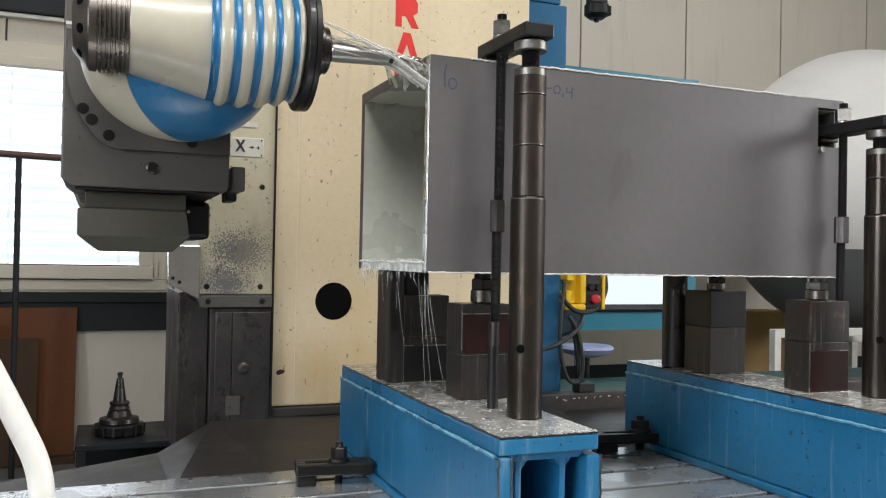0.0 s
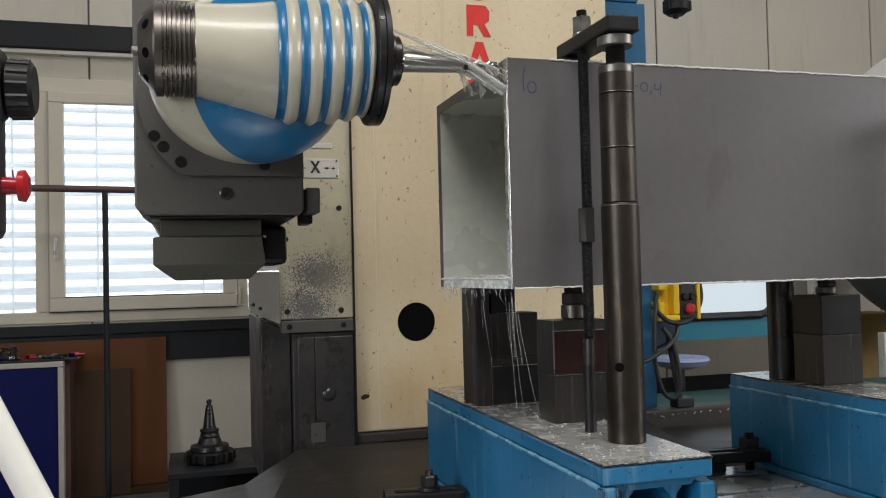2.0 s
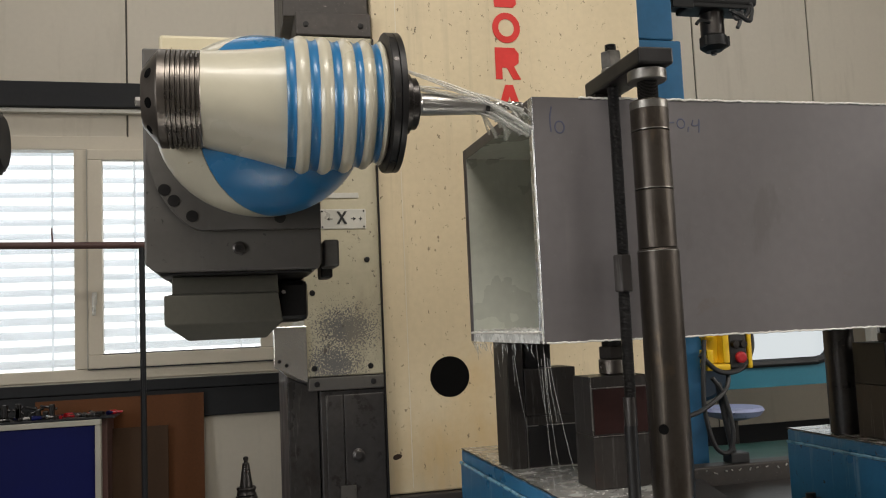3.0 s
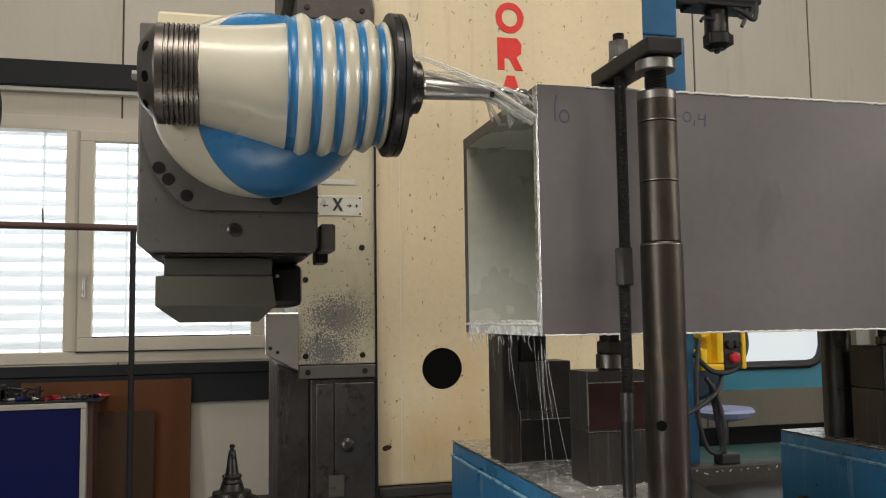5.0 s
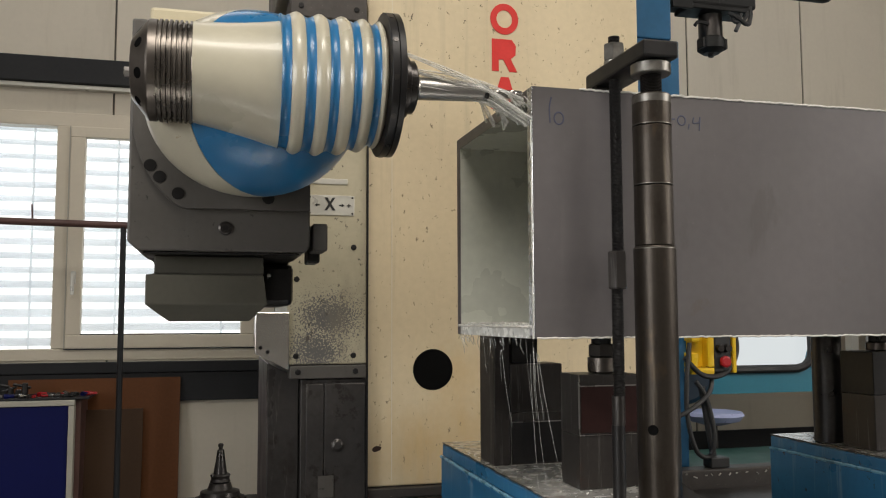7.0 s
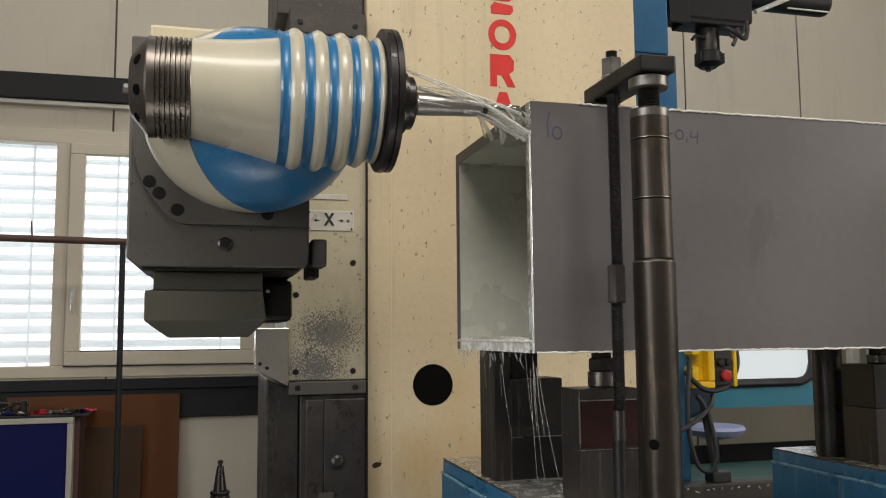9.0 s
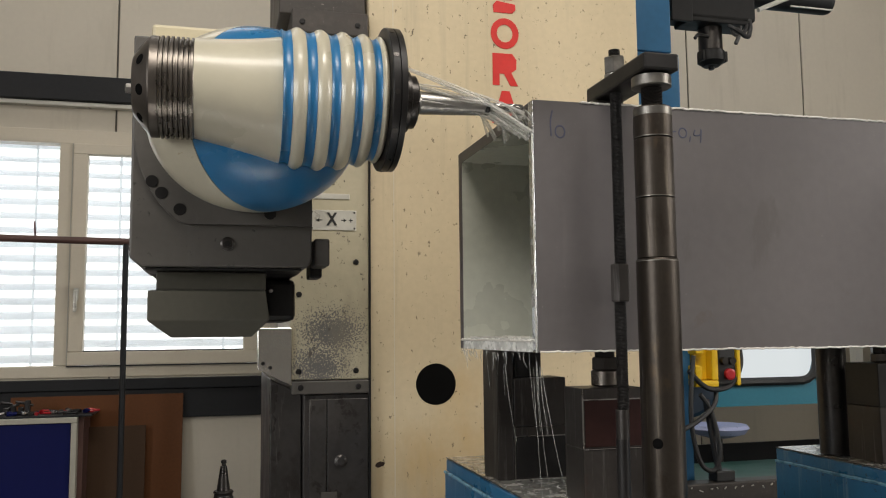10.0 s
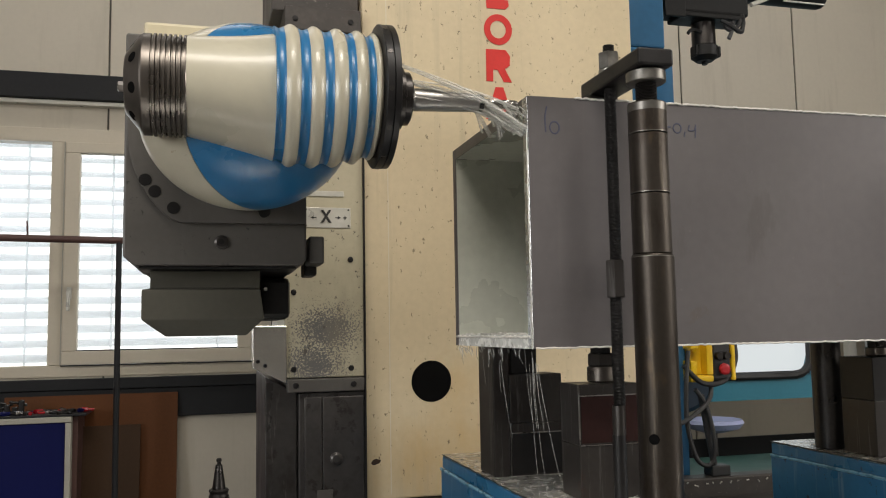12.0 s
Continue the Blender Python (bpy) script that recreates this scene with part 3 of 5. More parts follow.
part("fold_line", box(-0.032, -0.0295, P_Y - 0.0007, P_Y + 0.001, -0.44, 3.0), M_frame, col)
bm = lathe([(-0.0008, 0.011), (0.001, 0.011)], (0, 0, 0), "Y", 14)
rs = random.Random(12)
for v in bm.verts:
    v.co.x *= 1.35 + rs.uniform(-0.2, 0.2)
    v.co.z *= 0.72 + rs.uniform(-0.15, 0.15)
bmesh.ops.transform(bm, matrix=Matrix.Translation((-0.076, P_Y, -0.345)) @ Matrix.Rotation(radians(-14), 4, "Y"), verts=bm.verts)
part("rust_spot", bm, M_rustchip, col, "dark rusty chip")
bm = box(-0.341, -0.111, 1.08, 1.6, -0.095, 0.925, 0.004)
part("guide_cover", bm, M_column, col, "cream cover with paint worn down to metal")
part("corner_bead", box(-0.1125, -0.107, 1.07, 1.12, -0.48, 0.92, 0.002), M_black, col)
bm = box(-0.333, -0.113, 1.07, 1.6, -0.135, -0.097, 0.003)
part("cover_flange", bm, M_grey, col, "grey flange with screws")
bm = prism([(-0.30, -0.137), (-0.108, -0.137), (-0.108, -0.50), (-0.30, -0.50)], 1.085, 1.6, bevel=0.003)
part("lower_cover", bm, M_cover2, col, "dark grey telescopic cover")
bm = prism([(-0.392, -0.09), (-0.302, -0.137), (-0.302, -0.56), (-0.392, -0.60)], 1.12, 1.62, bevel=0.003)
part("lower_side_cover", bm, M_cover2, col)
part("slide_strip", box(-0.285, -0.235, 1.076, 1.084, -0.50, -0.15, 0.002), M_cover2, col)
part("slide_strip", box(-0.232, -0.114, 1.078, 1.084, -0.49, -0.15, 0.002), M_cover2, col)
part("plug", lathe([(-0.012, 0.010), (-0.008, 0.018), (0, 0.018)], (-0.195, 1.078, -0.325), "Y", 20), M_cover2, col)
part("label_plate", box(-0.25, -0.205, 1.0735, 1.0758, -0.47, -0.41, 0.001), M_grey, col, "small worn plate")
part("upper_plate", box(-0.341, -0.113, 1.075, 1.5, 0.927, 1.0, 0.004), M_cover, col, "dark brown upper cover plate")
part("upper_cover", box(-0.375, -0.111, 1.13, 1.6, 1.002, 3.2, 0.004), M_cover, col, "dark brown upper way cover")
part("side_gusset", prism([(-0.385, 0.70), (-0.336, 0.90), (-0.336, 0.62), (-0.385, 0.5)], 1.14, 1.3), M_darkband, col)
for x, z in ((-0.31, -0.115), (-0.145, -0.115), (-0.315, -0.07), (-0.15, -0.07), (-0.15, 0.245), (-0.315, 0.15), (-0.30, 0.89), (-0.145, 0.89), (-0.31, 0.96), (-0.145, 0.96)):
    y = 1.07 if z < -0.1 else (1.08 if z < 0.92 else 1.075)
    part("screw", lathe([(-0.004, 0.006), (-0.003, 0.0085), (0.001, 0.0085)], (x, y, z), "Y", 10), M_black, col)
bm = prism([(-0.43, 0.055), (-0.335, 0.055), (-0.335, -0.11), (-0.43, -0.062)], 1.07, 1.11, bevel=0.002)
br = part("bracket", bm, M_chrome, col, "polished bracket plate")
for x, z in ((-0.415, -0.045), (-0.395, -0.057)):
    part("screw", lathe([(-0.003, 0.005), (0, 0.006)], (x, 1.07, z), "Y", 8), M_black, br)

# sign with axis letter
sign = thing("axis_sign", "small metal sign plate marked with an axis letter and arrows", "sign", (-0.215, 1.078, 0.36))
part("plate", box(-0.2850, -0.1490, 1.0765, 1.0785, 0.338, 0.397, 0.0008), M_plate, sign)
part("plate", box(-0.2750, -0.1690, 1.0765, 1.0785, 0.430, 0.446, 0.0008), M_plate, sign)
for sx, sz in ((-0.155, 0.344), (-0.155, 0.391), (-0.279, 0.344), (-0.279, 0.391)):
    part("rivet", lathe([(-0.002, 0.002), (0.0, 0.003)], (sx, 1.0765, sz), "Y", 8), M_black, sign)


def words(name, text, size, m, mat, parent):
    c = bpy.data.curves.new(name, "FONT")
    c.body, c.size, c.extrude, c.align_x, c.align_y = text, size, 0.0008, "CENTER", "CENTER"
    c.offset = 0.0018
    tmp = bpy.data.objects.new("tmp_text", c)
    me = bpy.data.meshes.new_from_object(tmp)
    bpy.data.objects.remove(tmp)
    me.materials.append(mat)
    ob = new(name, me)
    ob.matrix_world = m
    bpy.context.view_layer.update()
    ob.parent = parent
    ob.matrix_parent_inverse = parent.matrix_world.inverted()
    return ob


words("lettering", "X", 0.05, pose(-0.2212, 1.075, 0.369, 90, 0, 0) @ Matrix.Diagonal((0.75, 1, 1, 1)), M_blackpaint, sign)
for x0, x1 in ((-0.266, -0.249), (-0.194, -0.179), (-0.171, -0.160)):
    part("arrow_mark", box(x0, x1, 1.0752, 1.076, 0.3662, 0.3688), M_blackpaint, sign)
part("arrow_mark", prism([(-0.187, 0.362), (-0.179, 0.3675), (-0.187, 0.373)], 1.0752, 1.076), M_blackpaint, sign)
part("arrow_mark", prism([(-0.258, 0.362), (-0.266, 0.3675), (-0.258, 0.373)], 1.0752, 1.076), M_blackpaint, sign)
part("arrow_mark", box(-0.1668, -0.1642, 1.0752, 1.076, 0.362, 0.373), M_blackpaint, sign)

# red maker's mark as plain shapes
mark = thing("red_wall_mark", "column of plain red shapes painted on the cover", "sign", (0.34, P_Y, 0.9))
MX = 0.332
Y0, Y1 = P_Y - 0.0025, P_Y + 0.001
bm = bmesh.new()
rings = [[bm.verts.new((MX + rx * math.cos(i * math.pi / 24), y, 0.984 + rz * math.sin(i * math.pi / 24))) for i in range(48)]
         for rx, rz, y in ((0.0465, 0.05, Y1), (0.0465, 0.05, Y0), (0.0265, 0.029, Y0), (0.0265, 0.029, Y1))]
for a, b in zip(rings, rings[1:]):
    for i in range(48):
        bm.faces.new((a[i], a[(i + 1) % 48], b[(i + 1) % 48], b[i]))
part("ring_shape", bm, M_red, mark)
part("notched_shape", prism([(MX - 0.042, 0.814), (MX - 0.02, 0.814), (MX - 0.02, 0.852), (MX - 0.004, 0.852), (MX + 0.016, 0.814), (MX + 0.042, 0.814), (MX + 0.02, 0.856),
                             (MX + 0.036, 0.868), (MX + 0.038, 0.899), (MX + 0.024, 0.918), (MX - 0.042, 0.918)], Y0, Y1), M_red, mark)
part("wedge_shape", prism([(MX - 0.046, 0.692), (MX - 0.024, 0.692), (MX, 0.759), (MX + 0.024, 0.692), (MX + 0.046, 0.692), (MX + 0.013, 0.796), (MX - 0.013, 0.796)], Y0, Y1), M_red, mark)
for z in (1.052, 1.096):
    part("bar_shape", prism([(MX - 0.036, z), (MX + 0.026, z), (MX + 0.038, z + 0.012), (MX + 0.036, z + 0.03), (MX - 0.026, z + 0.038), (MX - 0.038, z + 0.024)], Y0, Y1), M_red, mark)
part("block_shape", box(MX - 0.042, MX - 0.019, Y0, Y1, 0.564, 0.669), M_red, mark)

bc = thing("blue_column", "dark blue painted steel machine column", "machine", (0.9, 1.45, FLOOR))
part("upper_post", box(0.815, 1.012, 1.25, 1.6, 1.02, 3.2, 0.006), M_bluecol, bc)
part("lower_post", box(0.815, 1.04, 1.25, 1.6, FLOOR, 1.018, 0.006), M_bluecol, bc)

# bed behind the table
bed = thing("machine_bed", "grey oily machine bed with guide rail", "machine", (1, 1.6, FLOOR))
part("bed_body", box(-0.30, 4.0, 1.15, 2.1, FLOOR, -0.56, 0.006), M_greenfloor, bed)
part("guide_rail", box(0.83, 4.0, 1.17, 1.245, -0.558, -0.47, 0.006), M_cover, bed, "worn steel guide rail")
part("rail_cover", box(0.83, 4.0, 0.78, 1.16, -0.60, -0.53, 0.006), M_cover, bed)
rm = random.Random(8)
for i in range(12):
    x, z = 0.98 + i * 0.032 + rm.uniform(-.01, .01), -0.488 + rm.uniform(-.005, .005)
    part("mark", rod((x, 1.168, z), (x + rm.uniform(0.004, 0.014), 1.168, z + rm.uniform(-.008, .008)), 0.0022, 6), M_plate, bed)

# folded way cover in front of the column
wc = thing("way_cover", "dark oily folded sheet metal way cover", "cover", (-0.2, 0.9, -0.6))
bm = sheet([[(-0.29, 1.07, -0.485), (0.9, 1.07, -0.485), (0.9, 0.76, -0.55), (-0.17, 0.62, -0.55)],
            [(-0.29, 1.07, -0.485), (-0.17, 0.62, -0.55), (-0.44, 0.62, -0.57), (-0.455, 0.96, -0.548)],
            [(-0.455, 0.96, -0.548), (-0.44, 0.62, -0.57), (-1.1, 0.6, -0.63), (-1.1, 0.92, -0.62)]], 0.004)
part("folded_sheet", bm, M_cover, wc)
part("edge_strip", box(-1.1, 0.0, 0.555, 0.60, -0.57, -0.535, 0.003), M_table, wc, "pale steel edge strip with screws")
for i in range(9):
    part("screw", lathe([(0, 0.006), (0.003, 0.005)], (-0.9 + i * 0.1, 0.578, -0.535), "Z", 8), M_black, wc)

# T-slot table
tab = thing("machine_table", "planed cast iron machine table with long slots", "table", (1, 0, FLOOR))
TZ = -0.527
part("table_base", box(-1.1, 4.0, -1.05, 0.553, FLOOR, TZ - 0.062, 0.01), M_grey, tab, "grey cast base")
y = -1.05
while y < 0.5:
    part("table_bar", box(-1.1, 4.0, y + 0.011, min(y + 0.139, 0.55), TZ - 0.06, TZ, 0.003, seg=1), M_table, tab)
    y += 0.15


# ---- beams under the work ----
def beam():
    e = thing("support_beam", "blue fabricated steel support beam with worn paint", "beam", (0.13, 0.2, TZ), group="support beams under the work")
    x0, x1, y0, y1, zt = 0.027, 0.228, -0.30, 0.735, -0.279
    part("top_plate", box(x0, x1, y0, y1, zt - 0.004, zt, 0.002, seg=1), M_beamtop, e, "bare steel top strewn with chips")
    part("flange", box(x0, x1, y0, y1, zt - 0.034, zt - 0.0045, 0.003), M_blue, e)
    part("side_plate", box(x0 - 0.004, x0 + 0.022, y0 - 0.006, y1, TZ + 0.02, zt - 0.036, 0.004), M_blue, e)
    part("side_plate", box(x1 - 0.022, x1 + 0.008, y0 + 0.004, y1, TZ + 0.02, zt - 0.044, 0.004), M_blue, e)
    for x in (0.075, 0.165):
        part("rib", box(x - 0.006, x + 0.006, y0 + 0.02, y1 - 0.02, TZ + 0.022, zt - 0.036, 0.002), M_blue, e)
    part("flange_lip", prism([(x0 + 0.023, zt - 0.0365), (x1 - 0.023, zt - 0.0365), (x1 - 0.036, zt - 0.047), (x0 + 0.036, zt - 0.047)], y0 + 0.012, y0 + 0.019), M_blue, e)
    for x in (0.075, 0.165):
        for d in (-1, 1):
            part("weld_fillet", prism([(x + d * 0.0065, zt - 0.0475), (x + d * 0.02, zt - 0.0475), (x + d * 0.0065, zt - 0.064)], y0 + 0.022, y1 - 0.03), M_blue, e)
    part("back_plate", box(x0 + 0.022, x1 - 0.022, y1 - 0.018, y1 - 0.004, TZ + 0.022, zt - 0.036), M_blue, e)
    part("bottom_plate", box(x0 - 0.012, x1 + 0.012, y0, y1, TZ + 0.001, TZ + 0.019, 0.003), M_blue, e)
    bm = bmesh.new()
    rr = random.Random(7)
    yy = y0 + 0.01
    pts = []
    while yy < y1:
        pts.append((x0 - 0.004 + rr.uniform(-0.001, 0.001), yy, zt - 0.0355 + rr.uniform(-0.001, 0.001)))
        yy += 0.02
    tube(pts, 0.0042, 6, bm, n=1)
    part("weld_bead", bm, M_paleblue, e, "worn bead with a wet highlight in its pale blue")
    for xe, ye, za, zb in ((x0 - 0.004, y0 - 0.006, TZ + 0.02, zt - 0.036), (x0 + 0.022, y0 - 0.006, TZ + 0.02, zt - 0.036), (x1 + 0.008, y0 + 0.004, TZ + 0.02, zt - 0.044)):
        pts = [(xe + rr.uniform(-.0012, .0012), ye + rr.uniform(-.0008, .0008), za + (zb - za) * i / 24) for i in range(25)]
        part("worn_edge", tube(pts, 0.0019, 5, n=1), M_steeldark, e, "dark chipped edge")
    for p0, p1 in (((x0, y0, zt - 0.002), (x1, y0, zt - 0.002)), ((x0, y0, zt - 0.001), (x0, y1, zt - 0.001)), ((x0 - 0.004, y0, zt - 0.038), (x0 - 0.004, y1, zt - 0.038))):
        n_ = 60
        pts = [Vector(p0).lerp(Vector(p1), i / n_) + Vector((rr.uniform(-.001, .001), rr.uniform(-.001, .001), rr.uniform(-.001, .001))) for i in range(n_ + 1)]
        part("worn_edge", tube(pts, 0.0016, 5, n=1), M_steeldark, e, "dark chipped edge")
    return e


b1 = beam()
b2 = copy_thing(b1, pose(0.13 + 0.893, 0.2 - 0.1, TZ))
b2["label"] = "blue fabricated steel support beam partly in shadow"

# chips on the near beam
bm = bmesh.new()
rr = random.Random(11)
for i in range(330):
    dx = rr.choice((0, 0.893)) if i % 4 == 0 else 0
    x, y = rr.uniform(0.03, 0.225) + dx, -0.30 + 0.95 * rr.random() ** 1.8 - (0.1 if dx else 0)
    s = rr.uniform(0.0008, 0.0028) * (1.5 if rr.random() < 0.1 else 1)
    m = pose(x, y, -0.279 + s * 0.25, rr.uniform(-30, 30), rr.uniform(-30, 30), rr.uniform(0, 360))
    vs = [bm.verts.new(m @ Vector(p)) for p in ((-s, -s * .4, 0), (s, -s * .5, s * .3), (s * .9, s * .5, 0), (-s * .8, s * .4, s * .4))]
    ws = [bm.verts.new(v.co + Vector((0, 0, 0.0008))) for v in vs]
    bm.faces.new(vs), bm.faces.new(ws)
    for j in range(4):
        bm.faces.new((vs[j], vs[(j + 1) % 4], ws[(j + 1) % 4], ws[j]))
single("metal_chips", bm, M_chips, "scattered bright metal chips on the beams", "chips", kind="stuff")

# ---- the work: a rectangular tube ----
L, D, Hh, TH = 1.131, 0.488, 0.45, 0.024
work = thing("steel_box_workpiece", "grey welded rectangular steel tube clamped for milling", "workpiece", (0.5, 0.23, 0))
bm = box(0, L - 0.085, 0, TH, 0, Hh)
box(L - 0.085, L, 0, TH, 0, 0.33, bm=bm)
box(L - 0.085, L, 0, TH, 0.428, Hh, bm=bm)
part("front_plate", bm, M_box, work, "grey steel plate with handwriting and a cut-out")
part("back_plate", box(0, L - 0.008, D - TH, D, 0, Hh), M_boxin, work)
# Unseen plate, added so that no light enters at the far end.
part("light_stop_plate", box(L - 0.007, L - 0.001, TH, D - TH, TH, Hh - TH), M_box, work, "added unseen grey plate that keeps light out of the tube")
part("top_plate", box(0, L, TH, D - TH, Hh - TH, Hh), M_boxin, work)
part("bottom_plate", box(0, L - 0.008, TH, D - TH, 0, TH), M_wet, work, "bottom plate flooded with coolant")
part("milled_edge", box(-0.0015, -0.0002, 0.0, TH, 0.0, Hh, 0.0004, seg=1), M_milled, work, "freshly milled bright edge")
part("milled_edge", box(-0.0015, -0.0002, TH, D - TH, 0.0, TH, 0.0004, seg=1), M_lip, work, "wet bright milled lower edge")
part("raw_edge", box(-0.0015, -0.0002, D - TH, D, 0.0, Hh, 0.0004, seg=1), M_box, work, "dull unmilled edge")
part("raw_edge", box(-0.0015, -0.0002, TH, D - TH, Hh - TH, Hh, 0.0004, seg=1), M_box, work, "dull unmilled edge")
rf = random.Random(31)
bm = bmesh.new()
for i in range(150):
    x, y, r = 0.002 + 0.10 * rf.random() ** 2, rf.uniform(0.03, D - 0.03), rf.uniform(0.0012, 0.0042)
    bmesh.ops.create_icosphere(bm, subdivisions=1, radius=r, matrix=Matrix.LocRotScale((x, y, TH + r * 0.4), Euler((rf.random(), rf.random(), 0)), (1, 1, 0.7)))
part("coolant_foam", bm, M_bead, work, "white coolant foam and chips", "stuff")


def bead(p0, p1, r, seed, steps=170):
    q = random.Random(seed)
    p0, p1 = Vector(p0), Vector(p1)
    pts = [p0.lerp(p1, i / steps) + Vector((q.uniform(-1, 1), q.uniform(-.4, .4), q.uniform(-1, 1))) * r * 0.5 for i in range(steps + 1)]
    b = bmesh.new()
    tube(pts, r, 6, b, n=2)
    return b


part("edge_bead", bead((0.004, -0.0005, 0.001), (L, -0.0005, 0.001), 0.0017, 1), M_bead, work, "ragged bright lower edge")
part("edge_bead", bead((0.09, -0.0005, Hh), (L * 0.9, -0.0005, Hh), 0.0021, 2), M_bead, work, "ragged bright upper edge")
part("edge_bead", bead((-0.0025, 0.003, 0.0), (-0.0025, 0.003, Hh - 0.06), 0.0011, 3), M_bead, work, "thin white burr with coolant")
part("edge_bead", bead((-0.002, 0.012, 0.020), (-0.002, D - 0.012, 0.020), 0.0024, 5, 90), M_bead, work, "wet bright lower lip")


def stroke(points, r=0.0014):
    b = tube([(x, -0.0004, z) for x, z in points], r, 6)
    for v in b.verts:
        v.co.y = -0.0006 + (v.co.y + 0.0004) * 0.25
    return b


part("handwriting", stroke([(0.036, 0.432), (0.032, 0.412), (0.033, 0.385)]), M_ink, work)
part("handwriting", stroke([(0.05 + 0.009 * math.cos(a), 0.394 + 0.011 * math.sin(a)) for a in [i * math.pi / 5 + 1.2 for i in range(12)]]), M_ink, work)
X4 = 0.297
part("handwriting", stroke([(X4 - 0.03, 0.405), (X4 - 0.014, 0.406)]), M_ink, work)
part("handwriting", stroke([(X4 + 0.008 * math.cos(a), 0.404 + 0.009 * math.sin(a)) for a in [i * math.pi / 5 + 1.2 for i in range(12)]]), M_ink, work)
part("handwriting", stroke([(X4 + 0.016, 0.398), (X4 + 0.014, 0.388)]), M_ink, work)
part("handwriting", stroke([(X4 + 0.026, 0.411), (X4 + 0.024, 0.401), (X4 + 0.036, 0.402), (X4 + 0.039, 0.412), (X4 + 0.037, 0.387)]), M_ink, work)
part("handwriting", stroke([(1.09, 0.442), (1.1, 0.44), (1.095, 0.43)], 0.001), M_ink, work)


# ---- clamping sets ----
def clamp_set(x, xs, zt, group, label):
    """Post, strap, stud: a step clamp. zt: underside of the strap."""
    p = thing("clamp_post", "brown turned steel clamp post on a blue beam", "post", (x, -0.14, -0.279), group=group)
    r0, r1 = 0.0345, 0.032
    part("lower_sleeve", lathe([(-0.279, r0 - 0.002), (-0.277, r0), (0.150, r0), (0.153, r0 - 0.002)], (x, -0.14, 0), "Z", 40), M_post, p)
    zz = [0.1535, 0.254, 0.354, zt - 0.055] if zt > 0.42 else [0.1535, 0.24, zt - 0.045]
    for a, b in zip(zz, zz[1:]):
        part("spacer", lathe([(a, r1 - 0.0015), (a + 0.0015, r1), (b - 0.0025, r1), (b - 0.001, r1 - 0.0015)], (x, -0.14, 0), "Z", 40), M_post, p)
    # Thin brighter rings paint the glint that the step edges catch.
    for zr, rad in [(0.148, r0)] + [(a, r1) for a in zz[1:-1]]:
        part("joint_ring", lathe([(zr, rad - 0.0008), (zr + 0.0004, rad + 0.0003), (zr + 0.0018, rad + 0.0003), (zr + 0.0026, rad - 0.001)], (x, -0.14, 0), "Z", 40), M_rim, p, "joint ring with the edge glint in its colour")
    part("rim", lathe([(zz[-1] - 0.016, r1 + 0.0003), (zz[-1] - 0.0035, r1 + 0.0003), (zz[-1] - 0.0008, r1 - 0.002)], (x, -0.14, 0), "Z", 40), M_rim, p, "worn rim")
    part("neck", thread(x, -0.14, zz[-1] - 0.001, zt - 0.022, 0.018), M_steeldark, p)
    part("washer", lathe([(zt - 0.022, 0.03), (zt - 0.02, 0.033), (zt - 0.004, 0.033), (zt - 0.0005, 0.026)], (x, -0.14, 0), "Z", 32), M_rim, p, "steel washer")
    part("cross_hole", rod((x - 0.0242, -0.1650, -0.142), (x - 0.0185, -0.1592, -0.142), 0.0085, 16), M_hole, p, "dark cross hole")
    s = thing("clamp_stud", "black threaded clamp stud with coupling nut", "stud", (xs, -0.03, -0.279), group=group)
    part("upper_rod", thread(xs, -0.03, 0.15, zt + 0.08, 0.0105), M_black, s)
    part("lower_rod", thread(xs - 0.003, -0.03, -0.10, 0.09, 0.0105), M_black, s)
    part("bare_rod", lathe([(-0.15, 0.0115), (-0.1, 0.0115)], (xs - 0.005, -0.03, 0), "Z", 16), M_block, s, "bare grey rod section")
    part("foot_rod", lathe([(-0.279, 0.0115), (-0.15, 0.0115)], (xs - 0.006, -0.03, 0), "Z", 16), M_black, s)
    part("coupling_nut", hexnut(xs - 0.002, -0.03, 0.087, 0.153, 0.03), M_block, s, "long hexagon coupling nut")
    part("nut", hexnut(xs, -0.03, zt + 0.034, zt + 0.066, 0.034), M_rim, s, "grey hexagon nut")
    part("washer", lathe([(zt + 0.029, 0.019), (zt + 0.034, 0.019)], (xs, -0.03, 0), "Z", 24), M_bright, s)
    t = thing("clamp_strap", label, "clamp", (x, -0.06, zt), group=group)
    part("bar", box(x - 0.032, x + 0.032, -0.178, 0.05, zt, zt + 0.029, 0.004), M_black, t)
    part("heel", box(x - 0.028, x + 0.026, 0.012, 0.048, zt - 0.0115, zt - 0.0003, 0.002), M_steeldark, t)


clamp_set(0.158, 0.1465, 0.462, "clamps on the work", "black steel clamp strap bearing on the work")
clamp_set(1.10, 1.098, 0.357, "clamps on the work", "black steel clamp strap reaching into the cut-out")

part("pin", rod((1.052, -0.012, 0.322), (1.052, 0.006, 0.322), 0.0075, 16), M_bright, work, "bright steel pin at the cut-out")


